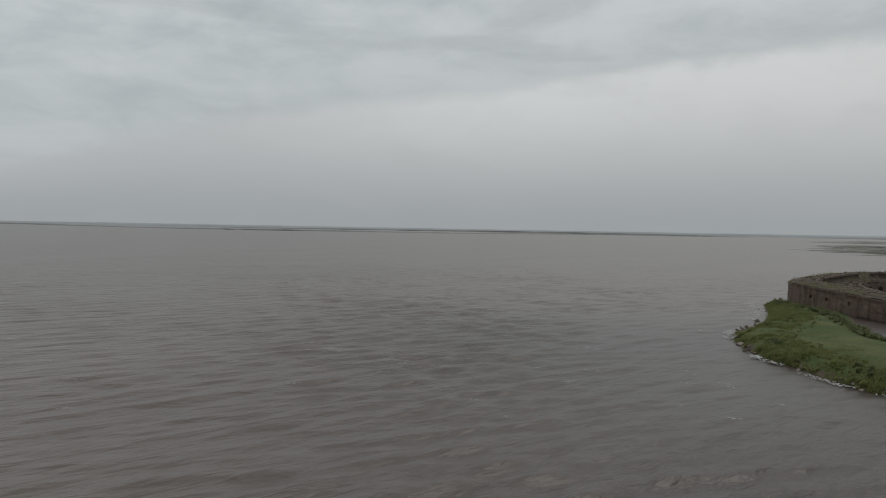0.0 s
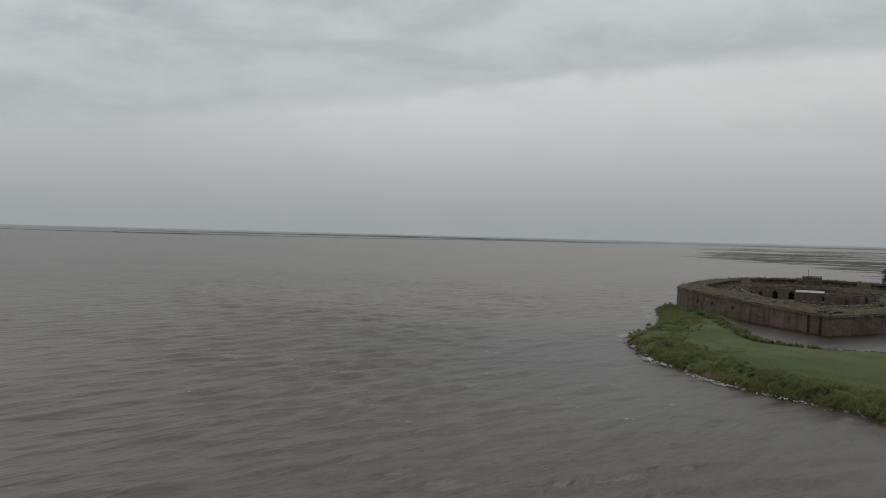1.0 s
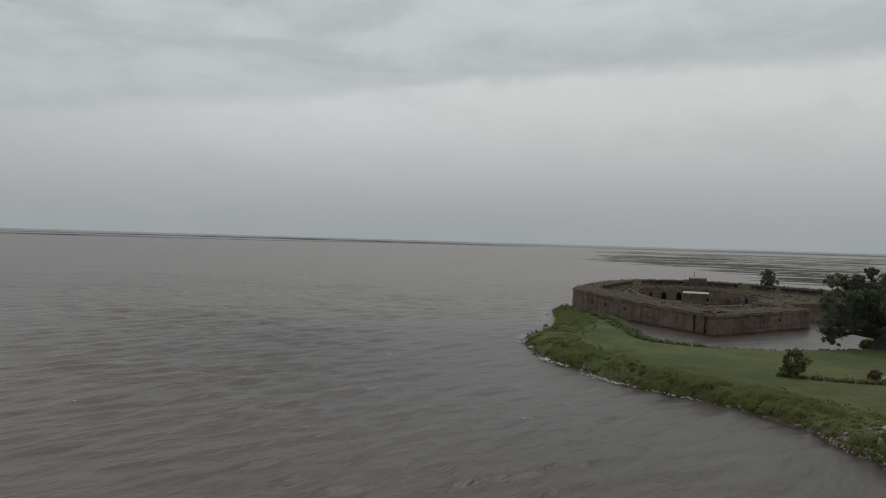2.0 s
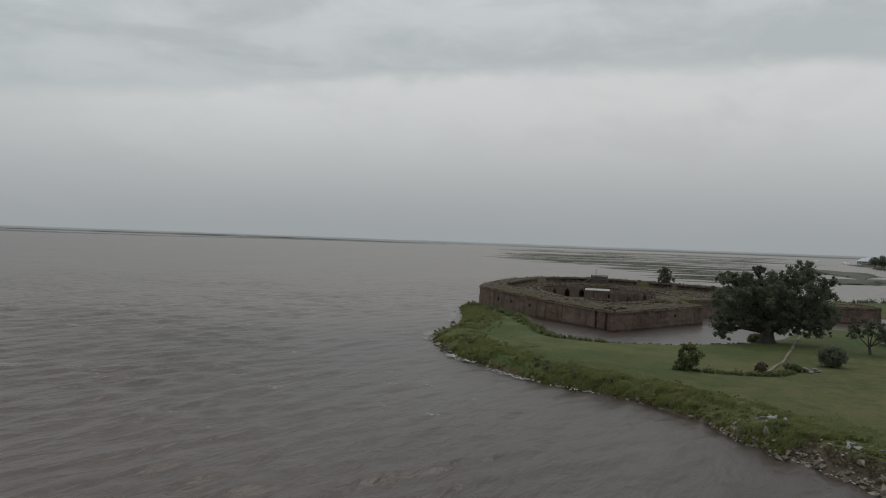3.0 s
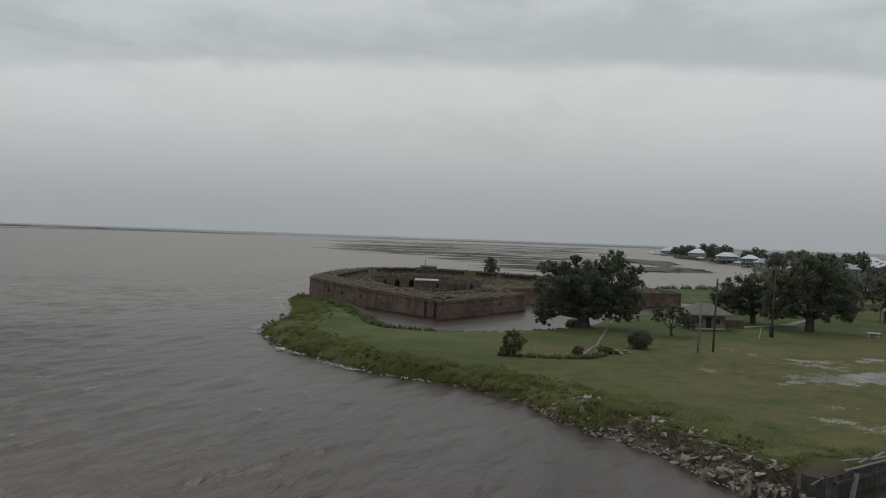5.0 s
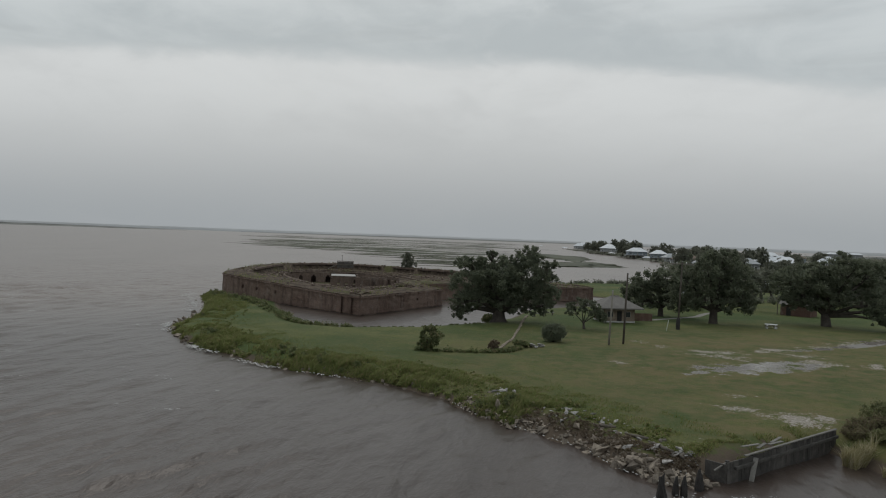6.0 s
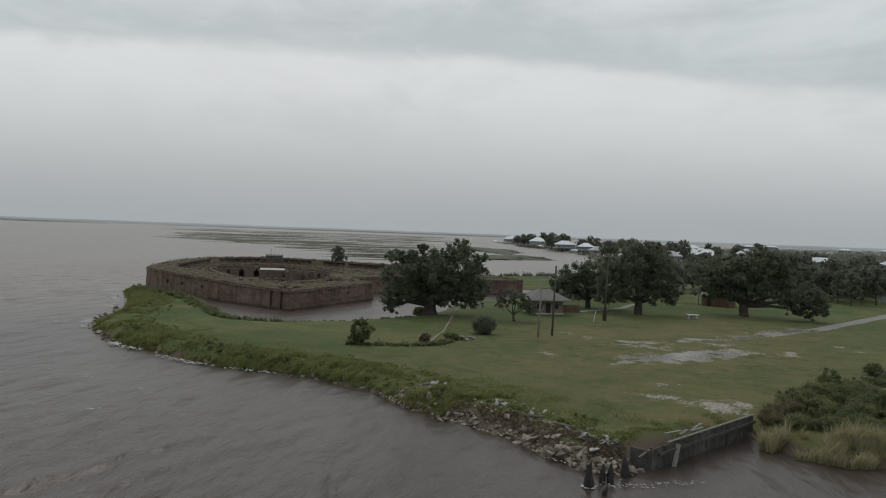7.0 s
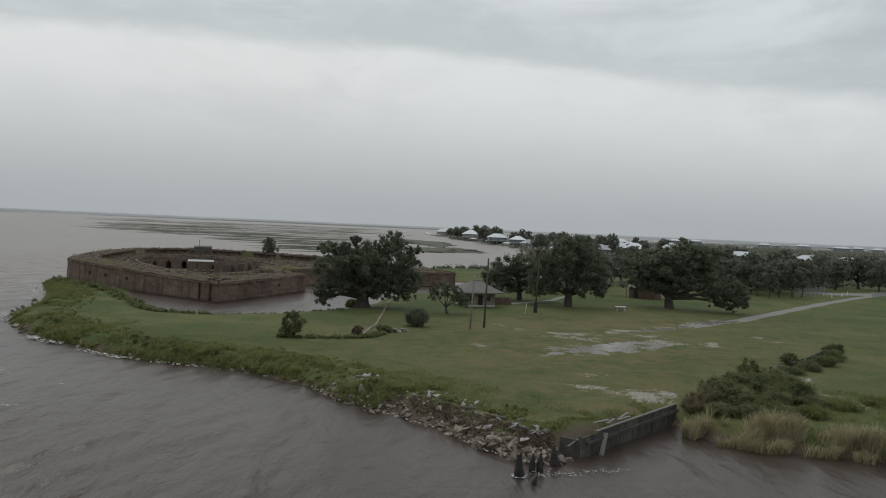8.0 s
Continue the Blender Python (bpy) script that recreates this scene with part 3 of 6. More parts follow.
far = [strip([(-3400, 3150), (-2500, 3700), (-1750, 4150), (-1100, 3300), (-580, 2640)], 90, 4.5, 11),
       strip([(-900, 3000), (-420, 2560), (20, 2520), (420, 2760)], 70, 3.6, 12),
       strip([(240, 2480), (560, 2800), (1020, 3280), (1500, 3330), (1720, 3300)], 60, 3.6, 13),
       strip([(-700, 4300), (300, 4250), (1300, 4150), (2000, 4050)], 60, 7.0, 14),
       strip([(2300, 3800), (3000, 3300), (3600, 2700), (4000, 1900)], 80, 6.0, 15),
       strip([(1850, 700), (2300, 560), (2900, 480), (3700, 300)], 60, 7.0, 16),
       strip([(1300, 420), (1700, 300), (2400, 150)], 50, 5.0, 17),
       strip([(1080, 400), (1340, 410), (1560, 300), (1480, 180), (1600, 140), (1370, 80)], 130, 1.6, 18, 7)]
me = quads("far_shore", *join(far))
me.materials.append(HAZED_MARSH)
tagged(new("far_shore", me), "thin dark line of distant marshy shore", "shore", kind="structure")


def marsh_flats():
    rng = np.random.default_rng(21)
    strips = []
    for k in range(210):
        bearing_ = radians(rng.uniform(32.0, 50.0))
        reach = 400 * (2600 / 400) ** (rng.random() ** 1.25)
        nearest = 900 - 520 * (math.degrees(bearing_) - 31) / 17.0
        if reach < max(nearest, 395):
            reach = max(nearest, 395) * rng.uniform(1.0, 1.5)
        x, y = reach * math.sin(bearing_), reach * math.cos(bearing_)
        half = min(rng.uniform(0.012, 0.085), max(bearing_ - radians(30.8 + 2.4 * rng.random()), 0.008)) * reach
        turn = bearing_ + rng.normal() * 0.12
        a = np.array([math.cos(turn), -math.sin(turn)])
        p = np.array([x, y])
        pts = [p + a * half * s + np.array([math.sin(bearing_), math.cos(bearing_)]) * rng.normal() * reach * 0.008 for s in (-1, -0.4, 0.3, 1)]
        strips.append(strip(pts, rng.uniform(0.002, 0.013) * reach, 0.35, 100 + k))
    strips.append(strip([(462, 800), (475, 760), (488, 735), (500, 715)], 11, 0.4, 99))
    strips.append(strip([(478, 742), (500, 700), (540, 660), (600, 600)], 13, 0.5, 98))
    strips.append(strip([(455, 640), (450, 590), (470, 520), (500, 470)], 9, 0.5, 97))
    me = quads("marsh_flats", *join(strips))
    me.materials.append(MARSH)
    tagged(new("marsh_flats", me), "flooded marsh of green grass streaks broken by water", "marsh", kind="stuff")


marsh_flats()
me = quads("marsh_island", *join([strip([(385, 290), (420, 300), (470, 318), (530, 352)], 52, 1.0, 31, 9), strip([(500, 345), (580, 410), (660, 485), (760, 590)], 46, 1.0, 32, 9)]))
me.materials.append(MARSH)
tagged(new("marsh_island", me), "low grassy marsh island in the channel", "island", kind="structure")


# ---- the brick fort ----
FORT = [(98.3, 118.0), (97.9, 133), (97.6, 150), (97.9, 163), (101.5, 175.5), (113.5, 191), (126, 203.5), (138.5, 214), (153, 221.5), (167, 219.5), (176.5, 209), (180.5, 195),
        (182.5, 175), (183.0, 150), (181.5, 120.0)]
FLANK = [(181.5, 120.0), (169.5, 122.5), (166.5, 134.5), (134.5, 139.0), (130.8, 127.6), (98.3, 118.0)]


def fort_outline():
    near = np.array(FORT[:4], float)
    arc = curve(FORT[3:13], 6)
    back = np.array(FORT[13:], float)
    corners = [*near[:3], *arc, *back, *np.array(FLANK[1:-1], float)]
    pts = []
    for a, b in zip(corners, corners[1:] + corners[:1]):
        n = max(1, int(np.linalg.norm(b - a) / 0.75))
        pts += [a + (b - a) * i / n for i in range(n)]
    return np.array(pts)


def inset(poly, d):
    """The outline moved inwards by d, smoothed so that it does not fold."""
    q = np.roll(poly, -1, 0) - np.roll(poly, 1, 0)
    nrm = np.stack([q[:, 1], -q[:, 0]], 1)
    nrm /= np.linalg.norm(nrm, axis=1, keepdims=True)
    for _ in range(int(2 + d * 2.2)):
        nrm = (np.roll(nrm, 1, 0) + nrm + np.roll(nrm, -1, 0)) / 3
    nrm /= np.linalg.norm(nrm, axis=1, keepdims=True)
    return poly + nrm * d


def wall_top(p):
    """The outer wall stands higher on its rounded side."""
    t = min(max((p[1] - 120) / 48.0, 0.0), 1.0)
    return 3.72 + 1.3 * t * t * (3 - 2 * t)


def build_fort():
    fort = empty("brick_fort", pose(0, 0, 0), "ruined brick fort with overgrown ramparts standing in a flooded moat", "fort")
    ring = fort_outline()
    n = len(ring)
    tops = np.array([wall_top(p) for p in ring])
    rng = np.random.default_rng(8)
    inward = inset(ring, 1.0) - ring
    # outer wall: courses of a grid, with embrasures set back into it
    rows = [-1.5, 0.0, 0.55, 1.15, 1.75, 2.35, 2.9, 3.3, 99]
    holes, slots = set(), set()
    for k, p in enumerate(ring):
        if abs(p[0] - 98) < 1.5 and 136 < p[1] < 164 and int((p[1] - 136) / 0.75) in (13, 23, 31):
            holes |= {(k, 4)}
        if abs(p[0] - 98) < 0.5 and (119.5 < p[1] < 120.3 or 122.8 < p[1] < 123.6):
            slots |= {(k, j) for j in range(1, 7)}
        if 100 < p[0] < 130 and 118 < p[1] < 128 and k % 31 == 5:
            holes |= {(k, 4)}
    far_face = [k for k, p in enumerate(ring) if 128 < p[0] < 131.5 and 126.5 < p[1] < 128.2]
    wall = Shape()
    grid, clefts = [], {}
    for k, p in enumerate(ring):
        col = []
        for j, z in enumerate(rows):
            zz = tops[k] - 0.05 + 0.16 * wave((k * 0.6, 7.0), 1.0) if z == 99 else z * tops[k] / 3.75 if z > 0 else z
            q = p + inward[k] * (0.03 * max(zz, 0) + 0.16 * wave((k * 0.35, zz * 1.1), 1.0, 5) + (0.10 if k % 11 == 0 else 0.0))
            col.append((q[0], q[1], zz))
        grid.append(col)
    for k in range(n):
        a, b = grid[k], grid[(k + 1) % n]
        for j in range(len(rows) - 1):
            q = [a[j], a[j + 1], b[j + 1], b[j]]
            if (k, j) in holes or (k, j) in slots:
                d = 0.7 if (k, j) in holes else 0.28
                push = [(c[0] + inward[k][0] * d, c[1] + inward[k][1] * d, c[2]) for c in q]
                pocket = Shape().put(q + push, [(0, 1, 5, 4), (1, 2, 6, 5), (2, 3, 7, 6), (3, 0, 4, 7), (4, 5, 6, 7)])
                if (k, j) in holes:
                    part("embrasure", pocket, BRICK, fort, "narrow dark gun opening")
                else:
                    clefts.setdefault(k, Shape()).put(pocket.v, pocket.f)
            else:
                wall.put(q, [(0, 1, 2, 3)])
    part("outer_wall", wall, BRICK, fort, "dark weathered red-brown brick with black streaks")
    for cleft in clefts.values():
        part("cleft", cleft, BRICK, fort, "tall dark crack in the brickwork")
    # cordon: a course standing proud near the top
    band = Shape()
    out = ring - inward * 0.12
    inn = ring + inward * 0.25
    for k in range(n):
        if rng.random() < 0.10:
            if band.v:
                part("coping", band, BRICK, fort, "broken projecting brick course")
                band = Shape()
            continue
        m = (k + 1) % n
        z0, z1 = tops[k] - 0.42, tops[m] - 0.42
        v = [(*out[k], z0), (*out[m], z1), (*inn[m], z1), (*inn[k], z0), (*out[k], z0 + 0.2), (*out[m], z1 + 0.2), (*inn[m], z1 + 0.2), (*inn[k], z0 + 0.2)]
        band.put(v, [(0, 1, 2, 3), (7, 6, 5, 4), (1, 0, 4, 5), (3, 2, 6, 7), (2, 1, 5, 6), (0, 3, 7, 4)])
    if band.v:
        part("coping", band, BRICK, fort, "broken projecting brick course")
    # ramparts: rings stepping inwards from the parapet to the court's edge
    COURT = curve([(117.5, 148.5), (123, 145.5), (134, 148.5), (149, 162.5), (159, 175), (160, 188), (152, 200), (142, 202), (131, 191), (123.5, 174), (118.5, 159), (117.5, 148.5)], 8)[:-1]
    middle = COURT.mean(0)
    bearing_c = np.arctan2(COURT[:, 1] - middle[1], COURT[:, 0] - middle[0])
    order = np.argsort(bearing_c)
    reach_c = np.linalg.norm(COURT - middle, axis=1)
    bearing_r = np.arctan2(ring[:, 1] - middle[1], ring[:, 0] - middle[0])
    reach_k = np.interp(bearing_r, bearing_c[order], reach_c[order], period=2 * np.pi)
    court_edge = middle + np.stack([np.cos(bearing_r), np.sin(bearing_r)], 1) * reach_k[:, None]
    shelf = inset(ring, 6.4)
    # (way in, height): the first four follow the wall's top, the rest the lower terrace
    steps = [(0.15, 0.0), (1.6, 0.22), (4.2, 0.42), (5.8, 0.30), (6.4, 3.62), (0.25, 3.70), (0.27, 3.35), (0.50, 3.38), (0.52, 3.62), (0.60, 3.62), (0.62, 3.28), (0.82, 3.30), (0.84, 3.05), (1.0, 3.12)]
    V = []
    rings, heights_r = [], []
    for s, (d, dz) in enumerate(steps):
        line = inset(ring, d) if s < 5 else shelf * (1 - d) + court_edge * d
        z = tops + dz if s < 4 else np.full(n, dz)
        z = np.minimum(z, tops + 0.05) if s == 4 else z
        rings.append(line)
        heights_r.append(z)
        for k in range(n):
            bumpy = 0.30 * wave((line[k][0], line[k][1]), 0.35, 2) + 0.16 * wave((line[k][0], line[k][1]), 1.3, 9)
            V.append((*line[k], z[k] + bumpy * (0.4 if d < 0.2 else 1.0)))
    Q = [(s * n + k, s * n + (k + 1) % n, (s + 1) * n + (k + 1) % n, (s + 1) * n + k) for s in range(len(steps) - 1) for k in range(n)]
    part("rampart", quads("rampart", V, np.array(Q)[:, ::-1]), RAMPART, fort, "earth and rubble ramparts with patchy grass")
    # low broken retaining walls along the terraces
    for s, thick_, high_ in ((3, 0.7, 0.10), (6, 0.6, 0.16), (8, 0.7, 0.12), (11, 0.6, 0.16)):
        line, base = rings[s], heights_r[s]
        run, piece = 0, Shape()
        for k in range(n):
            m = (k + 1) % n
            gap = wave((line[k][0], line[k][1]), 0.16, 11 + s) < -0.22
            if not gap:
                to_court = (court_edge[k] - line[k]) / (np.linalg.norm(court_edge[k] - line[k]) + 1e-6) * thick_
                z0, z1 = base[k] + high_ + 0.22 * wave((k * 0.5, s * 3.0), 1.0), base[m] + high_ + 0.22 * wave((m * 0.5, s * 3.0), 1.0)
                lo0, lo1 = base[k] - 0.4, base[m] - 0.4
                a, b, c, d = line[k], line[m], line[m] + to_court, line[k] + to_court
                v = [(*a, lo0), (*b, lo1), (*c, lo1), (*d, lo0), (*a, z0), (*b, z1), (*c, z1), (*d, z0)]
                piece.put(v, [(0, 1, 5, 4), (1, 2, 6, 5), (2, 3, 7, 6), (3, 0, 4, 7), (4, 5, 6, 7)])
                run += 1
            if (gap or run > 40) and piece.v:
                part("terrace_wall", piece, COURT_BRICK, fort, "low broken brick retaining wall")
                run, piece = 0, Shape()
        if piece.v:
            part("terrace_wall", piece, COURT_BRICK, fort, "low broken brick retaining wall")
    # court: walls with arched casemate openings, and a floor
    edge_ring = rings[-1]
    length = np.concatenate([[0], np.cumsum(np.linalg.norm(np.diff(np.vstack([edge_ring, edge_ring[:1]]), axis=0), axis=1))])
    total = length[-1]
    closed = np.vstack([edge_ring, edge_ring[:1]])
    heights = np.full(n + 1, 3.35)
    count = int(total / 0.5)

    def at(s):
        s = s % total
        return np.array([np.interp(s, length, closed[:, 0]), np.interp(s, length, closed[:, 1])]), np.interp(s, length, heights)

    face, niche = Shape(), Shape()
    for i in range(count):
        (p, t0), (q, t1) = at(i * 0.5), at((i + 1) * 0.5)
        way = (q - p) / (np.linalg.norm(q - p) + 1e-9)
        out_way = np.array([way[1], -way[0]])
        z0, z1 = t0 - 0.25 + 0.1 * wave(p, 0.4, 2), t1 - 0.25 + 0.1 * wave(q, 0.4, 2)
        bay = i % 9
        if bay in (3, 4, 5):
            arch = 2.5 if bay == 4 else 2.0
            face.put([(*p, arch), (*q, arch), (*q, z1), (*p, z0)], [(0, 1, 2, 3)])
            b, c = p - out_way * 2.2, q - out_way * 2.2
            niche.put([(*p, 0.1), (*q, 0.1), (*q, arch), (*p, arch), (*b, 0.1), (*c, 0.1), (*c, arch), (*b, arch)],
                      [(4, 5, 6, 7), (3, 2, 6, 7), (0, 3, 7, 4), (2, 1, 5, 6)])
            if bay == 5:
                part("casemate", niche, COURT_BRICK, fort, "dark arched casemate recess")
                niche = Shape()
        else:
            face.put([(*p, 0.1), (*q, 0.1), (*q, z1), (*p, z0)], [(0, 1, 2, 3)])
    part("court_wall", face, COURT_BRICK, fort, "inner brick wall with casemate arches")
    floor = Shape().put([(*p, 0.12) for p in edge_ring[::3]], [tuple(range(len(edge_ring[::3])))])
    part("court_floor", floor, RAMPART, fort, "muddy grass court")
    # the ruined barracks in the court: walls with window arches, one pale sheet roof
    keep = empty("barracks_ruin", pose(142.0, 173.0, 0.12, 0, 0, -38), "roofless brick barracks ruin inside the fort court", "ruin")

    def holed(length_, high, gap, seed):
        s = Shape()
        r = random.Random(seed)
        x = 0.0
        while x < length_ - 0.3:
            w = min(1.3, length_ - x)
            h = high + r.uniform(-0.5, 0.25)
            s.box(x, 0, 0, x + w, 0.55, h)
            x += w
            g = min(gap, length_ - x)
            if g > 0.2:
                s.box(x, 0, 0, x + g, 0.55, 0.9)
                if r.random() < 0.7:
                    v = [(x, 0, h), (x + g, 0, h), (x, 0, h - 0.8), (x + g * 0.25, 0, h - 0.5), (x + g * 0.75, 0, h - 0.5), (x + g, 0, h - 0.8)]
                    w2 = v + [(a, 0.55, c) for a, b, c in v]
                    s.put(w2, [(0, 2, 3, 4, 5, 1), (6, 7, 11, 10, 9, 8), (2, 8, 9, 3), (3, 9, 10, 4), (4, 10, 11, 5), (0, 1, 7, 6)])
                x += g
        return s

    for long, high, gap, seed, at_ in ((15, 3.6, 0.8, 1, pose(-6.5, -4, 0)), (15, 3.5, 0.9, 2, pose(-6.5, 4, 0)), (8, 3.6, 0.7, 3, pose(-6.5, -3.9, 0, 0, 0, 90)), (8, 3.9, 0.7, 4, pose(0.6, -3.9, 0, 0, 0, 90)), (8, 3.0, 0.7, 5, pose(8.5, -3.9, 0, 0, 0, 90))):
        w = part("wall", holed(long, high, gap, seed), COURT_BRICK, keep)
        w.matrix_basis = at_
    part("roof_sheet", Shape().box(-6.9, -4.3, -0.05, -0.2, 0.2, 0.05, pose(0, 0, 4.15, 3.5, 0, 0)), PALE_SHEET, keep, "pale flat metal roof sheet", bevel=0.02)
    for i in range(5):
        part("brick_pier", Shape().box(3.2 + i * 2.1, -5.6, 0, 4.0 + i * 2.1, -4.9, 3.7 - 0.16 * i), COURT_BRICK, keep, bevel=0.03)
    part("slab", Shape().box(11.5, -5.2, 2.3, 16, -3.4, 2.5, pose(0, 0, 1.1, 0, 6, 0)), PALE_SHEET, keep, "tilted pale slab")
    # lookout on the far rampart: a platform with steps, rail and a mast
    hut = empty("lookout_platform", pose(159, 199.5, 4.6, 0, 0, -38), "small grey lookout platform with steps on the rampart", "platform")
    part("deck", Shape().box(-2.6, -1.5, 1.05, 2.8, 1.5, 1.3), POST, hut, bevel=0.02)
    for x in (-2.4, 0.1, 2.6):
        for y in (-1.3, 1.3):
            part("post", Shape().box(x - 0.09, y - 0.09, -0.5, x + 0.09, y + 0.09, 2.3), POST, hut)
    part("siding", Shape().box(-2.5, -1.42, 0.2, 2.7, -1.34, 2.1), TIMBER, hut)
    for y in (-1.3, 1.3):
        part("rail", Shape().box(-2.6, y - 0.06, 2.2, 2.8, y + 0.06, 2.32), POST, hut)
    stair = Shape()
    for i in range(7):
        stair.box(-2.6 - 0.4 * (i + 1), -0.9, 0.95 - 0.22 * i, -2.6 - 0.4 * i, 0.9, 1.10 - 0.22 * i)
    part("steps", stair, POST, hut)
    mast = empty("flag_mast", pose(155.8, 197.0, 4.7), "thin dark mast on the rampart", "mast")
    part("pole", Shape().tube([(0, 0, -0.3), (0, 0, 2), (0, 0, 4.0)], [0.09, 0.08, 0.06], 8), DARK_POLE, mast)
    part("cap", Shape().box(-0.12, -0.12, 4.0, 0.12, 0.12, 4.15), DARK_POLE, mast)
    # rubble lying on the ramparts
    r = random.Random(6)
    heap = Shape()
    for _ in range(700):
        k = r.randrange(n)
        s = r.choice((2, 3, 5, 6, 7, 8, 9, 10, 11))
        x, y = rings[s][k]
        z = heights_r[s][k]
        a = r.uniform(0.12, 0.4)
        heap.box(-a, -a * 0.6, -0.1, a, a * 0.6, a * 0.6, pose(x + r.uniform(-1, 1), y + r.uniform(-1, 1), z, r.uniform(-15, 15), r.uniform(-15, 15), r.uniform(0, 180)))
    part("fallen_bricks", heap, COURT_BRICK, fort, "scattered broken brick lumps")["kind"] = "stuff"
    tufts = []
    g = np.random.default_rng(3)
    feet = []
    for _ in range(2600):
        k = int(g.integers(n))
        s = int(g.choice([0, 0, 1, 1, 2, 3, 6, 8]))
        if wave(rings[s][k], 0.09, 4) > -0.05:
            feet.append((*(rings[s][k] + g.normal(size=2) * 0.7 * (s > 0)), heights_r[s][k]))
    V, Q = blades(g, feet, 0.55, 0.05, 0.4, (0.2, -0.2))
    ob = part("weeds", quads("weeds", V, Q), WEED_LEAF, fort, "grass tufts on the rampart")
    ob["kind"] = "stuff"
    return fort


build_fort()


# ---- trees and shrubs ----
def oak(name, lobes, trunk, seed, leaves_, count, size, label, place=None, mat=None, group=""):
    """A broad tree: flared trunk, limbs reaching into each lobe of the crown, small leaves in clumps.
    lobes: (across, away, up, half width, half depth, half height)."""
    mat = mat or leaves_
    r, g = random.Random(seed), np.random.default_rng(seed)
    random.seed(seed)
    tree = empty(name, place or pose(0, 0, 0), label, "tree", group)
    high, thick = trunk
    lean = (r.uniform(-0.3, 0.3), r.uniform(-0.3, 0.3))
    stem = Shape()
    fork = Vector((lean[0], lean[1], high))
    stem.tube([(0, 0, -0.4), (0, 0, 0.1), (lean[0] * 0.3, lean[1] * 0.3, high * 0.35), (lean[0] * 0.8, lean[1] * 0.8, high * 0.8), tuple(fork)],
              [thick * 1.9, thick * 1.35, thick, thick * 0.9, thick * 0.75], 12, 0.08)
    clumps, radii = [], []
    weights = []
    for (u, v, w, ru, rv, rw) in lobes:
        goal = Vector((u, v, w))
        mid = fork.lerp(goal, 0.5) + Vector((r.uniform(-0.6, 0.6), r.uniform(-0.6, 0.6), r.uniform(0.1, 0.8)))
        stem.tube([fork - Vector((0, 0, 0.3)), mid, goal], [thick * 0.5, thick * 0.32, thick * 0.10], 7, 0.06)
        for _ in range(5):
            d = Vector((r.gauss(0, 1), r.gauss(0, 1), r.gauss(0, 0.8))).normalized()
            end = goal + Vector((d.x * ru * 0.9, d.y * rv * 0.9, d.z * rw * 0.9))
            start = mid.lerp(goal, r.uniform(0.2, 1.0))
            stem.tube([start, start.lerp(end, 0.55) + Vector((0, 0, 0.25)), end], [thick * 0.16, thick * 0.09, thick * 0.03], 5)
        k = max(20, int(24 * (ru * rv * rw) ** (2 / 3) / 4))
        for _ in range(k):
            d = g.normal(size=3)
            d /= np.linalg.norm(d)
            s = 0.30 + 0.75 * g.random() ** 0.7
            stray = g.random() < 0.32
            s = s * 1.30 if stray else s
            clumps.append((u + d[0] * ru * s, v + d[1] * rv * s, w + d[2] * rw * s))
            radii.append(min(ru, rw) ** 0.6 * (g.uniform(0.15, 0.3) if stray else g.uniform(0.30, 0.64)))
    part("trunk", stem, BARK, tree, "dark furrowed trunk and limbs", soft=True)
    V, Q = leaf_cloud(g, clumps, radii, count, size, 0.8)
    part("crown", quads("crown", V, Q), mat, tree)
    return tree


def facing(x, y, z):
    """A pose whose x runs across the line from the shore lookout and whose y runs away from it."""
    return pose(x, y, z, 0, 0, -math.degrees(math.atan2(x, y)))


def on_land(x, y):
    return float(level([(x, y)])[0])


BIG = oak("live_oak", [(-5.5, 0, 7.4, 3.4, 4.5, 4.0), (-0.8, -1, 7.8, 4.6, 5.5, 3.8), (4.3, 0, 8.4, 4.2, 5.0, 4.1), (5.2, 1, 12.2, 2.6, 3.0, 1.6), (8.0, 0, 6.0, 2.6, 4.0, 3.4),
                       (-6.6, -1.5, 3.6, 2.2, 3.0, 2.8), (-7.2, -1, 1.5, 1.0, 1.8, 1.3), (3.8, -1, 4.4, 4.6, 4.0, 2.4), (9.0, 1, 10.6, 1.6, 2.0, 0.7), (0.5, 2, 4.6, 5.0, 3.5, 2.4), (-3.6, -2, 4.0, 2.6, 3.0, 1.7),
                       (-1.6, 0.5, 12.2, 1.0, 1.0, 0.5), (7.2, -1, 3.2, 2.8, 2.5, 1.4), (-6.2, 0, 10.8, 1.5, 1.8, 1.0), (2.2, -2.5, 3.0, 3.0, 2.4, 1.3), (8.4, 0.5, 9.0, 1.8, 2.2, 1.2), (-3.2, 0, 9.8, 3.0, 3.0, 1.9), (1.4, 0, 10.6, 3.0, 3.0, 1.7)],
          (2.3, 1.15), 41, OAK_LEAF, 125000, 0.20, "huge dark green spreading live oak at the moat's edge", facing(108.4, 91.4, on_land(108.4, 91.4)))

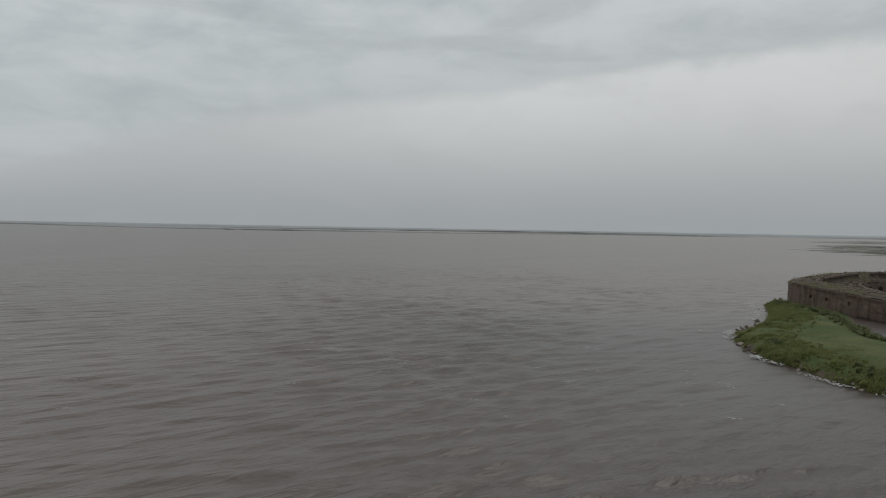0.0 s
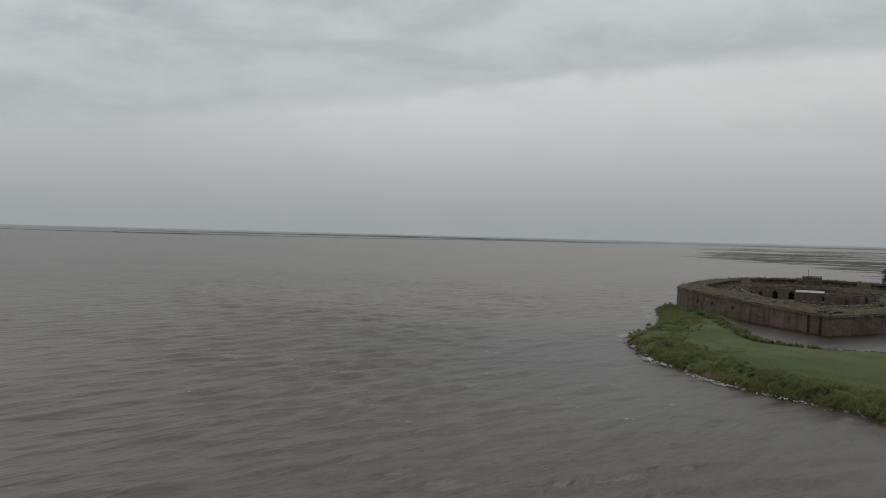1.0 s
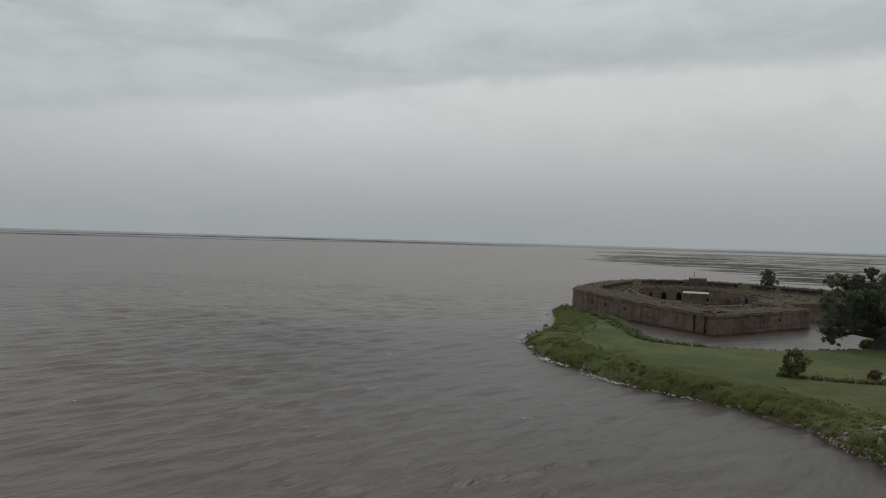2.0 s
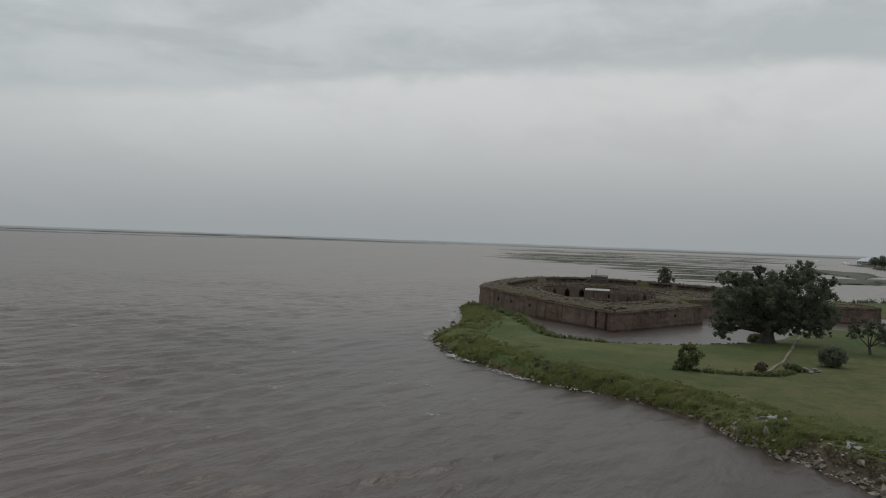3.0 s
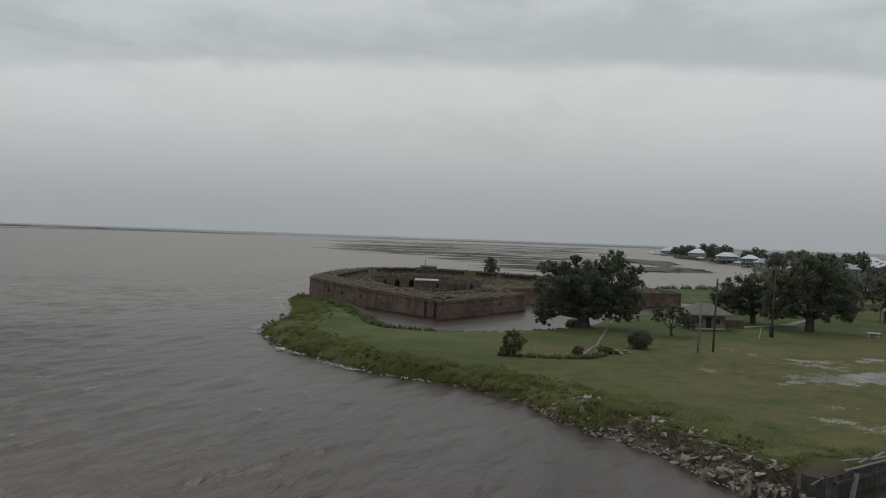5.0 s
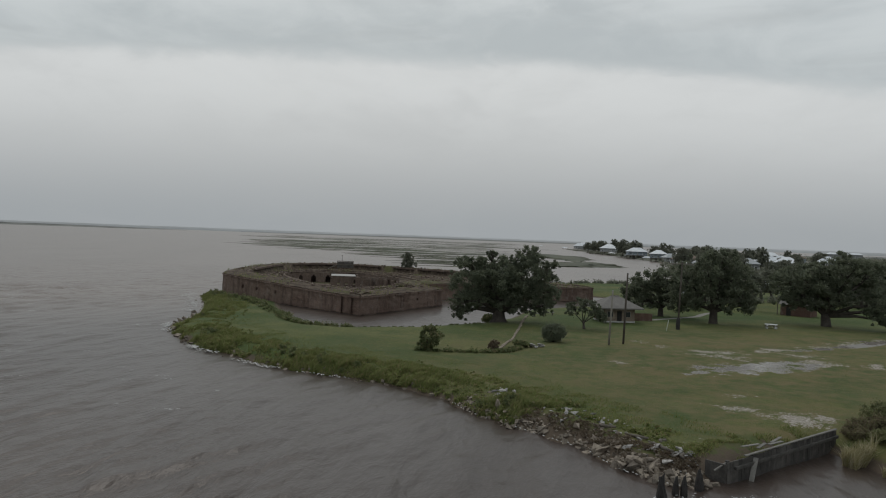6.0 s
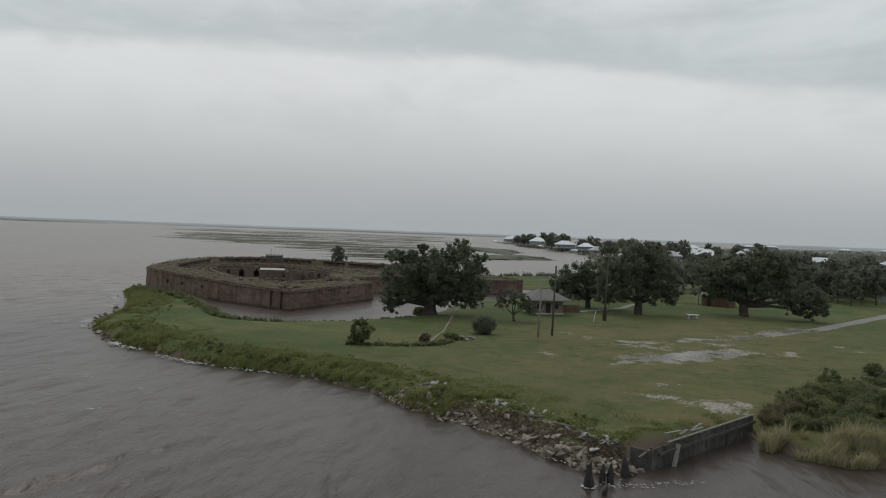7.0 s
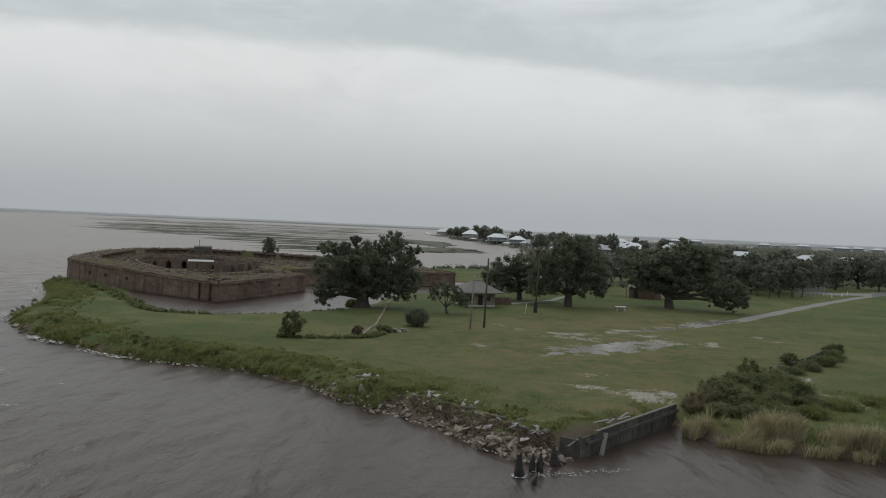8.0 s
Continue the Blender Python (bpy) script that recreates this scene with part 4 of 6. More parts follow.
OAK_B = oak("live_oak", [(-4.6, 0, 8.0, 3.0, 4.0, 3.6), (-0.5, 0, 9.6, 3.6, 4.4, 4.0), (3.0, 0, 9.0, 3.0, 4.0, 3.6), (0.8, 0, 12.4, 2.6, 3.0, 1.8), (5.0, 1, 7.0, 2.0, 3.0, 2.6), (-3.0, -1, 5.4, 3.0, 3.4, 1.8), (2.6, -1, 5.0, 2.8, 3.0, 1.8), (-6.0, 0, 4.6, 1.8, 2.4, 1.8), (5.6, 0, 4.6, 1.6, 2.2, 1.8)],
            (3.6, 0.75), 42, OAK_LEAF, 62000, 0.21, "dark green live oak with a forked trunk on the lawn", facing(146, 69.0, on_land(146, 69.0)), group="oaks on the lawn")
OAK_B.location.z -= 1.3
OAK_B.scale = (1.12, 1.12, 1.12)
OAK_C = oak("live_oak", [(-6.6, 0, 8.0, 3.0, 4.4, 3.0), (-2.5, 0, 8.8, 4.0, 5.0, 3.8), (3.2, 1, 10.6, 4.2, 5.0, 3.6), (6.6, 1, 10.6, 2.6, 3.6, 2.8), (8.6, -2, 5.6, 3.4, 3.6, 3.0), (12.0, -2, 4.2, 2.6, 3.0, 2.6), (9.6, -2, 2.8, 2.4, 2.4, 1.6),
                         (-5.0, -1, 5.6, 3.4, 3.0, 1.8), (0.5, 0, 6.2, 4.0, 4.0, 2.2)],
            (3.2, 0.85), 43, OAK_LEAF, 92000, 0.22, "wide live oak whose outer limbs sweep down to the lawn", facing(162.8, 53.7, on_land(162.8, 53.7)), group="oaks on the lawn")
OAK_C.location.z -= 1.0
OAK_C.scale = (1.08, 1.08, 1.06)
OAK_D = oak("live_oak", [(-3.4, 0, 6.6, 2.8, 3.6, 2.6), (0.4, 0, 7.6, 3.2, 3.8, 2.7), (3.6, 0, 6.6, 2.6, 3.4, 2.6), (-5.6, 0, 5.0, 1.8, 2.4, 1.6), (1.4, 0, 5.0, 3.0, 3.0, 1.4), (-3.0, -1, 4.0, 2.6, 2.4, 1.4), (3.8, 0, 4.0, 2.2, 2.4, 1.5)],
            (2.8, 0.5), 44, OAK_LEAF, 48000, 0.21, "rounded live oak behind the pole on the lawn", facing(150, 82.4, on_land(150, 82.4)), group="oaks on the lawn")
OAK_D.location.z -= 1.3
OAK_D.scale = (1.2, 1.2, 1.12)
SMALL = oak("small_tree", [(-1.5, 0, 2.9, 1.3, 1.5, 1.0), (0.3, 0, 3.8, 1.5, 1.6, 1.0), (1.9, 0, 2.6, 1.1, 1.3, 0.9), (0.9, 0.3, 3.0, 1.4, 1.4, 1.0), (2.6, 0, 1.8, 0.6, 0.8, 0.6)],
            (1.2, 0.17), 45, OAK_LEAF, 10500, 0.15, "small dark ragged tree beside the brick house", facing(112.4, 75.9, on_land(112.4, 75.9)))
FORT_TREE = oak("small_tree", [(0, 0, 2.4, 2.6, 2.4, 1.7), (-0.4, 0, 4.0, 2.1, 2.0, 1.5), (-0.3, 0, 5.1, 1.2, 1.2, 0.9), (1.2, 0, 1.5, 2.2, 2.0, 1.0), (-1.2, 0, 1.6, 1.8, 1.8, 1.1)],
                (0.8, 0.16), 46, HAZED_LEAF, 34000, 0.16, "bushy upright tree growing on the fort's rampart", pose(177.3, 189.2, 4.5))

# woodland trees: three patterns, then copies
WOOD_A = oak("tree", [(-2.6, 0, 6.6, 2.6, 2.8, 2.6), (1.2, 0, 8.0, 3.0, 3.0, 3.0), (3.2, 0, 5.6, 2.2, 2.4, 2.2), (-0.6, 0, 10.4, 2.0, 2.2, 1.8), (-1.0, 0, 4.4, 3.2, 2.8, 1.6), (1.8, 0, 3.4, 2.8, 2.4, 1.6), (-2.8, 0, 3.0, 2.0, 2.0, 1.6)], (2.2, 0.35), 51, HAZED_LEAF, 26000, 0.25,
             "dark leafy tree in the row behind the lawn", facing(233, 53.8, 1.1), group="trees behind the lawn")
WOOD_B = oak("tree", [(-3.6, 0, 6.0, 2.6, 3.0, 2.2), (0.0, 0, 7.2, 3.2, 3.4, 2.8), (3.8, 0, 6.2, 2.6, 3.0, 2.4), (1.6, 0, 9.0, 2.4, 2.6, 1.6), (0.0, 0, 4.2, 4.4, 3.0, 1.6), (-2.6, 0, 3.2, 2.6, 2.2, 1.6), (3.0, 0, 3.2, 2.4, 2.2, 1.6)], (2.0, 0.4), 52, HAZED_LEAF, 30000, 0.25,
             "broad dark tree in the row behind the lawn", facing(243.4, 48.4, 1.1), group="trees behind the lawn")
WOOD_C = oak("tree", [(-0.9, 0, 4.6, 1.8, 1.8, 1.8), (0.7, 0, 6.2, 1.8, 1.8, 1.8), (0.2, 0, 7.8, 1.1, 1.1, 0.9), (1.0, 0, 3.8, 1.6, 1.6, 1.2)], (2.0, 0.16), 53, HAZED_LEAF, 13000, 0.21,
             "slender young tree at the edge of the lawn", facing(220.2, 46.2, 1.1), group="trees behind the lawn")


def more(kind, x, y, grow, turn):
    t = copy_thing(kind, facing(x, y, max(on_land(x, y), 0.3)) @ pose(0, 0, 0, 0, 0, turn))
    t.scale = (grow, grow, grow)
    return t


ROW_FRONT = [
    ("A", 227, 66.4, 1.05, 60), ("B", 238, 60, 0.95, 200), ("A", 252, 52, 1.0, 140), ("B", 262, 47, 1.0, 20), ("A", 274, 43, 0.95, 250), ("B", 288, 40, 1.05, 80), ("B", 303, 35, 1.12, 170), ("A", 296, 28, 0.85, 10),
    ("B", 312, 27, 1.05, 300), ("A", 322, 20, 1.0, 90), ("B", 335, 12, 1.1, 190), ("A", 250, 66, 1.1, 280), ("B", 268, 62, 1.05, 40), ("A", 285, 55, 1.05, 330), ("B", 310, 48, 1.1, 120), ("C", 228.2, 45.3, 1.1, 40),
]
ROW_BACK = [
    ("C", 230.3, 42.4, 1.12, 160), ("C", 233.6, 40.6, 0.95, 260), ("C", 224, 50, 1.0, 90), ("A", 214, 74, 0.9, 20), ("B", 222, 80, 0.85, 70), ("C", 185.4, 78.6, 1.1, 10), ("C", 196, 84, 1.15, 120), ("B", 237, 94, 0.85, 220),
    ("A", 205, 92, 0.75, 330), ("B", 250, 84, 0.95, 140), ("A", 262, 76, 1.0, 250), ("B", 215, 104, 0.7, 30), ("B", 183, 92, 0.75, 100), ("A", 172, 88, 0.72, 210), ("B", 166, 96, 0.62, 310),
]
for kind, x, y, grow, turn in itertools.chain(ROW_FRONT, ROW_BACK):
    more({"A": WOOD_A, "B": WOOD_B, "C": WOOD_C}[kind], x, y, grow, turn)

TOWN_TREES = [
    ("B", 408, 190, 1.2, 0), ("A", 420, 205, 1.15, 50), ("B", 445, 214, 1.2, 100), ("A", 462, 240, 1.1, 20), ("B", 466, 212, 1.3, 140), ("A", 380, 165, 1.0, 200), ("B", 395, 150, 1.05, 250), ("A", 350, 140, 0.95, 300),
    ("B", 430, 165, 1.1, 20), ("A", 470, 172, 1.1, 80), ("B", 360, 110, 1.0, 160), ("A", 400, 118, 1.05, 210), ("B", 440, 128, 1.05, 270), ("B", 340, 85, 1.0, 310), ("A", 372, 78, 1.05, 30), ("B", 410, 82, 1.05, 90),
    ("A", 455, 92, 1.0, 150), ("B", 350, 52, 1.0, 210), ("A", 385, 45, 1.0, 280), ("B", 425, 40, 1.05, 330), ("A", 470, 48, 1.0, 40), ("B", 520, 60, 1.0, 110), ("B", 520, 200, 1.1, 170), ("A", 548, 236, 1.15, 240),
]
BANK_TREES = [
    ("B", 575, 265, 1.15, 300), ("A", 600, 300, 1.2, 10), ("B", 640, 330, 1.15, 70), ("A", 690, 372, 1.2, 130), ("B", 700, 392, 1.25, 190), ("A", 748, 439, 1.28, 260), ("B", 752, 448, 1.3, 320), ("A", 790, 480, 1.3, 60),
    ("B", 899, 558, 1.45, 120), ("A", 899, 563, 1.36, 180), ("B", 925, 596, 1.42, 240), ("A", 959, 625, 1.39, 300), ("B", 997, 659, 1.39, 20), ("A", 1004, 666, 1.35, 80), ("B", 1051, 708, 1.35, 140), ("B", 620, 230, 1.1, 30),
    ("A", 660, 250, 1.1, 90), ("B", 707, 242, 1.11, 150), ("A", 760, 260, 1.1, 210), ("B", 820, 275, 1.15, 270), ("A", 600, 150, 1.0, 330), ("B", 660, 160, 1.0, 45), ("A", 560, 110, 1.0, 105), ("B", 666, 73, 0.94, 165),
]
FIELD_TREES = [
    ("B", 345, 20, 1.0, 0), ("A", 375, 10, 1.0, 0), ("A", 751, 446, 1.48, 30), ("B", 767, 461, 1.54, 90), ("A", 805, 494, 1.55, 150), ("B", 900, 560, 1.6, 210), ("A", 897, 564, 1.6, 270), ("B", 949, 616, 1.6, 330),
    ("A", 668, 367, 1.33, 50), ("B", 560, 280, 1.3, 110), ("A", 540, 262, 1.25, 170), ("B", 500, 225, 1.3, 230), ("A", 515, 212, 1.25, 290), ("B", 590, 250, 1.25, 350), ("A", 440, 195, 1.2, 60), ("B", 480, 250, 1.25, 120),
]
FAR_TREES = [
]
for kind, x, y, grow, turn in itertools.chain(TOWN_TREES, BANK_TREES, FIELD_TREES, FAR_TREES):
    t = more({"A": WOOD_A, "B": WOOD_B}[kind], x, y, grow * (1.05 if y > 200 else 0.84), turn)
    tagged(t, "dark tree among the houses across the channel", group="trees in the settlement")


def shrub(name, x, y, wide, high, count, size, seed, mat, label, lean=0.0, upright=False, ragged=0.2):
    """A bush: short forked stems and a shell of leaf clumps that reaches down to the ground."""
    g = np.random.default_rng(seed)
    bush = empty(name, facing(x, y, on_land(x, y)), label, "bush")
    stem = Shape()
    clumps, radii = [], []
    for i in range(9):
        t = 2 * math.pi * i / 9
        end = (math.cos(t) * wide * 0.3 + lean * high, math.sin(t) * wide * 0.3, high * g.uniform(0.5, 0.85))
        stem.tube([(0, 0, -0.2), (end[0] * 0.4, end[1] * 0.4, end[2] * 0.5), end], [0.06, 0.045, 0.015], 5)
    for _ in range(80):
        d = g.normal(size=3)
        d /= np.linalg.norm(d)
        d *= g.uniform(0.75, 1.1) if g.random() > ragged else g.uniform(1.1, 1.4)
        z = max(high * 0.5 * (1 + d[2] * 0.82), 0.08)
        taper = 1.0 if not upright else 0.75 + 0.5 * math.sin(math.pi * min(z / high, 1) * 0.9)
        clumps.append((d[0] * wide * 0.40 * taper + lean * z, d[1] * wide * 0.40 * taper, z))
        radii.append(wide * g.uniform(0.07, 0.20))
    part("stems", stem, BARK, bush)
    V, Q = leaf_cloud(g, clumps, radii, count, size, 0.9)
    V[:, 2] = np.maximum(V[:, 2], 0.02)
    part("foliage", quads("foliage", V, Q), mat, bush)
    return bush


SMALL.scale = (1.15, 1.15, 1.12)
shrub("bush", 71.7, 72.5, 2.5, 3.3, 6000, 0.17, 61, BUSH_LEAF, "wind-blown leafy bush on the lawn near the shore", 0.22, True)
shrub("round_bush", 94.2, 68.9, 3.9, 2.7, 21000, 0.10, 62, OAK_LEAF, "dense dark rounded bush on the lawn", ragged=0.0)
shrub("bush", 80.0, 68.2, 1.5, 1.35, 1500, 0.13, 63, DEAD_LEAF, "small brownish bush beside the low wall")
shrub("bush", 85.0, 67.6, 2.2, 0.9, 2000, 0.13, 64, BUSH_LEAF, "low green bush beside the rubble heap")
shrub("bush", 111, 96.0, 3.0, 1.6, 2400, 0.16, 65, BUSH_LEAF, "green bush under the great oak")


# ---- houses ----
def stilt_house(x, y, wide, deep, floor, eave, top, turn, roof, wall, label, group="houses across the channel", z=0.9, porch=True):
    """A raised house: posts, floor, walls with windows and a door, hipped roof, porch rail."""
    h = empty("house", facing(x, y, z) @ pose(0, 0, 0, 0, 0, turn), label, "house", group)
    a, b = wide / 2, deep / 2
    for i in range(4):
        for v in (-b + 0.3, b - 0.3):
            u = -a + 0.3 + (wide - 0.6) * i / 3
            part("post", Shape().box(u - 0.2, v - 0.2, -1.2, u + 0.2, v + 0.2, floor), POST, h)
    part("floor", Shape().box(-a - 0.2, -b - 1.6, floor, a + 0.2, b + 0.2, floor + 0.35), POST, h, bevel=0.03)
    part("wall", Shape().box(-a, -b, floor + 0.35, a, b, eave), wall, h)
    part("roof", Shape().hip(-a - 0.9, -b - 2.0, a + 0.9, b + 0.9, eave, top, max(wide - deep, wide * 0.25), 0.3), roof, h)
    for i in range(3):
        u = -a + wide * (i + 0.5) / 3
        if i == 1:
            part("door", Shape().box(u - 0.55, -b - 0.06, floor + 0.35, u + 0.55, -b + 0.1, floor + 2.4), POST, h)
        else:
            w = part("window", Shape().box(u - 0.8, -b - 0.05, floor + 1.1, u + 0.8, -b + 0.1, floor + 2.3), WHITE, h)
            part("pane", Shape().box(u - 0.68, -b - 0.09, floor + 1.22, u + 0.68, -b - 0.055, floor + 2.18), GLASS, w)
    if porch:
        part("porch_rail", Shape().box(-a, -b - 1.55, floor + 1.2, a, -b - 1.45, floor + 1.32), WHITE, h)
        for i in range(5):
            u = -a + 0.1 + (wide - 0.2) * i / 4
            part("porch_post", Shape().box(u - 0.08, -b - 1.56, floor + 0.35, u + 0.08, -b - 1.4, eave), WHITE, h)
    return h


BANK_HOUSES = [  # x, y, wide, deep, floor, eave, top, turn, roof, wall
    (1138, 785, 17, 12, 2.8, 7.6, 12.6, 10, "white", "pale"), (884, 563, 20, 14, 2.9, 8.0, 13.2, -12, "white", "pale"), (736, 435, 20, 12, 2.6, 7.0, 11.1, 8, "white", "blue"), (658, 366, 14, 10, 2.4, 6.7, 10.1, -5, "white", "blue"),
    (520, 268, 17, 11, 1.2, 5.6, 9.8, 12, "brown", "pale"), (470, 228, 14, 10, 0.8, 4.8, 8.6, -10, "grey", "blue"), (560, 226, 16, 11, 1.9, 6.4, 10.2, 20, "white", "pale"), (490, 186, 13, 11, 2.4, 7.0, 10.6, -8, "white", "blue"),
    (480, 206, 11, 9, 1.6, 5.6, 8.8, 14, "grey", "pale"), (640, 216, 7, 6, 2.6, 6.4, 9.2, 6, "white", "pale"), (590, 318, 10, 8, 1.2, 5.0, 8.2, 25, "grey", "pale"),
]
TOWN_HOUSES = [  # x, y, wide, deep, floor, eave, top, turn, roof, wall
    (700, 300, 13, 10, 1.6, 5.8, 9.4, -14, "grey", "pale"), (760, 330, 14, 10, 1.6, 6.0, 9.6, 9, "brown", "pale"), (495, 120, 18, 8, 1.0, 5.4, 8.6, -4, "white", "pale"), (560, 96, 14, 9, 0.8, 4.4, 7.4, 8, "white", "pale"),
    (640, 106, 20, 10, 0.6, 3.8, 6.4, -6, "white", "pale"), (655, 82, 18, 10, 0.6, 3.8, 6.2, 7, "white", "blue"), (380, 92, 10, 8, 0.5, 3.4, 5.8, 0, "white", "pale"), (268, 108, 5, 4, 0.4, 2.8, 4.2, 5, "white", "pale"),
    (1426, 464, 26, 12, 0.4, 10.0, 12.8, 0, "white", "pale"), (1440, 434, 22, 10, 0.4, 10.4, 13.0, 5, "white", "pale"), (1485, 325, 20, 12, 0.4, 9.6, 12.4, -5, "white", "pale"),
]
OUTER_HOUSES = [  # x, y, wide, deep, floor, eave, top, turn, roof, wall
    (1440, 296, 13, 9, 0.4, 8.8, 11.2, 8, "grey", "pale"), (1560, 273, 24, 12, 0.4, 10.2, 12.8, 6, "white", "pale"), (1500, 202, 28, 12, 0.4, 9.6, 11.8, 0, "white", "pale"), (1580, 187, 18, 9, 0.4, 10.0, 12.4, 10, "white", "pale"),
    (1530, 150, 20, 10, 0.4, 9.6, 12.0, -6, "white", "pale"), (855, 432, 17, 11, 2.0, 6.4, 10.6, 14, "brown", "pale"), (611, 300, 15, 11, 1.6, 6.0, 9.4, -10, "grey", "pale"), (673, 300, 14, 10, 1.9, 6.6, 10.2, 12, "grey", "blue"),
    (900, 360, 16, 11, 2.4, 7.4, 11.2, -6, "white", "pale"), (598, 232, 11, 9, 2.4, 7.2, 10.4, 4, "white", "pale"), (760, 252, 9, 8, 2.4, 7.2, 10.2, 10, "white", "pale"),
]
HORIZON_HOUSES = [  # x, y, wide, deep, floor, eave, top, turn, roof, wall
    (820, 300, 12, 9, 2.0, 6.8, 10.0, -16, "brown", "blue"), (1380, 112, 18, 12, 1.6, 6.4, 9.4, 4, "white", "pale"), (1150, 770, 24, 14, 1.8, 8.6, 14.5, 12, "grey", "pale"), (1190, 812, 18, 12, 1.8, 8.6, 14.0, -8, "white", "pale"),
    (1105, 735, 18, 12, 2.0, 8.2, 13.5, 4, "white", "pale"),
]
ROOFS, WALLS = {"white": WHITE_ROOF, "grey": GREY_ROOF, "brown": BROWN_ROOF}, {"pale": PALE_WALL, "blue": BLUE_WALL}
WORDS = {"white": "white metal hipped roof", "grey": "grey metal hipped roof", "brown": "brown shingle hipped roof"}
for x, y, wide, deep, floor, eave, top, turn, roof, wall in itertools.chain(BANK_HOUSES, TOWN_HOUSES, OUTER_HOUSES, HORIZON_HOUSES):
    stilt_house(x, y, wide, deep, floor, eave, top, turn, ROOFS[roof], WALLS[wall], f"raised {'pale' if wall == 'pale' else 'blue-grey'} house with a {WORDS[roof]}")


def boathouse(x, y, wide, turn):
    b = empty("boat_shed", facing(x, y, 0.3) @ pose(0, 0, 0, 0, 0, turn), "open boat shed with a pale roof on the channel bank", "shed", "boat sheds on the channel")
    for u in (-wide / 2, wide / 2):
        for v in (-2.0, 2.0):
            part("post", Shape().box(u - 0.12, v - 0.12, -1.0, u + 0.12, v + 0.12, 2.6), POST, b)
    part("roof", Shape().hip(-wide / 2 - 0.5, -2.6, wide / 2 + 0.5, 2.6, 2.6, 3.8, wide * 0.5, 0.15), WHITE_ROOF, b)


for x, y, wide, turn in ((1234, 882, 8, 10), (1317, 945, 7, -5), (863, 546, 9, 8), (766, 463, 8, 0), (688, 395, 8, 12), (455, 219, 11, 0), (1453, 1108, 9, 0)):
    boathouse(x, y, wide, turn)


def brick_house():
    h = empty("brick_house", facing(129.0, 80.5, on_land(129, 79)) @ pose(0, 0, 0, 0, 0, 22), "small tan brick house with a grey hipped shingle roof", "house")
    part("wall", Shape().box(-3.0, -2.6, -0.2, 3.0, 2.6, 2.75), HOUSE_BRICK, h)
    part("plinth", Shape().box(-3.08, -2.68, -0.2, 3.08, 2.68, 0.25), CONCRETE, h)
    part("roof", Shape().hip(-4.3, -3.9, 4.3, 3.9, 2.75, 4.75, 1.4, 0.22), SHINGLE, h, bevel=0.02)
    part("ridge_cap", Shape().box(-0.8, -0.12, 4.70, 0.8, 0.12, 4.82), SHINGLE, h)
    for u in (-1.8, 1.6):
        w = part("window", Shape().box(u - 0.55, -2.67, 1.0, u + 0.55, -2.55, 2.0), CONCRETE, h)
        part("pane", Shape().box(u - 0.5, -2.70, 1.03, u + 0.5, -2.672, 1.97), GLASS, w)
    part("door", Shape().box(-0.45, -2.66, 0.1, 0.45, -2.56, 2.1), DARK, h)
    w = part("window", Shape().box(-3.07, -0.7, 0.95, -2.95, 0.5, 2.05), WHITE, h)
    part("pane", Shape().box(-3.10, -0.6, 1.03, -3.072, 0.4, 1.97), GLASS, w)
    f = empty("wooden_fence", facing(135.6, 78.4, on_land(135, 78)) @ pose(0, 0, 0, 0, 0, 20), "dark brown board fence beside the brick house", "fence")
    for i in range(16):
        part("board", Shape().box(-2.1 + i * 0.26, -0.02, 0.0, -2.1 + i * 0.26 + 0.23, 0.03, 1.45), HUT_BRICK, f)
    for u in (-2.1, 0.0, 2.0):
        part("post", Shape().box(u - 0.06, 0.03, -0.2, u + 0.06, 0.15, 1.5), POST, f)
    part("rail", Shape().box(-2.1, 0.03, 1.1, 2.1, 0.09, 1.2), POST, f)


brick_house()


def brick_hut():
    h = empty("brick_hut", facing(183.8, 66.7, on_land(183, 67)) @ pose(0, 0, 0, 0, 0, -18), "reddish brick hut behind the spreading oak", "hut")
    part("wall", Shape().box(-3.2, -2.4, -0.2, 3.2, 2.4, 2.5), HUT_BRICK, h)
    part("roof", Shape().put([(-3.5, -2.9, 2.5), (3.5, -2.9, 2.5), (3.5, 2.9, 2.5), (-3.5, 2.9, 2.5), (-3.5, 0, 4.4), (3.5, 0, 4.4)], [(3, 2, 1, 0), (0, 1, 5, 4), (2, 3, 4, 5), (0, 4, 3), (1, 2, 5)]), SHINGLE, h)
    part("gable_board", Shape().box(-3.3, -1.0, 2.55, -3.22, 1.0, 3.4), WHITE, h)
    part("door", Shape().box(-1.9, -2.46, 0, -0.9, -2.38, 2.05), DARK, h)
    part("post", Shape().box(-3.9, -2.6, -0.2, -3.75, -2.45, 2.6), POST, h)


brick_hut()


# ---- poles, tables, small things on the lawn ----
def pole(x, y, high, r, mat, label, lean=0.0):
    p = empty("utility_pole", facing(x, y, on_land(x, y)), label, "pole")
    part("shaft", Shape().tube([(0, 0, -0.6), (lean * 0.5, 0, high * 0.5), (lean, 0, high)], [r, r * 0.88, r * 0.72], 10, 0.02), mat, p, soft=True)
    part("cap", Shape().tube([(lean, 0, high), (lean, 0, high + 0.04)], [r * 0.74, r * 0.6], 10), METAL, p)
    return p


pole(101.5, 61.6, 10.45, 0.17, DARK_POLE, "tall bare dark utility pole on the lawn", 0.25)
pole(98.4, 62.1, 7.9, 0.16, PALE_POLE, "shorter bleached grey pole on the lawn", 0.3)
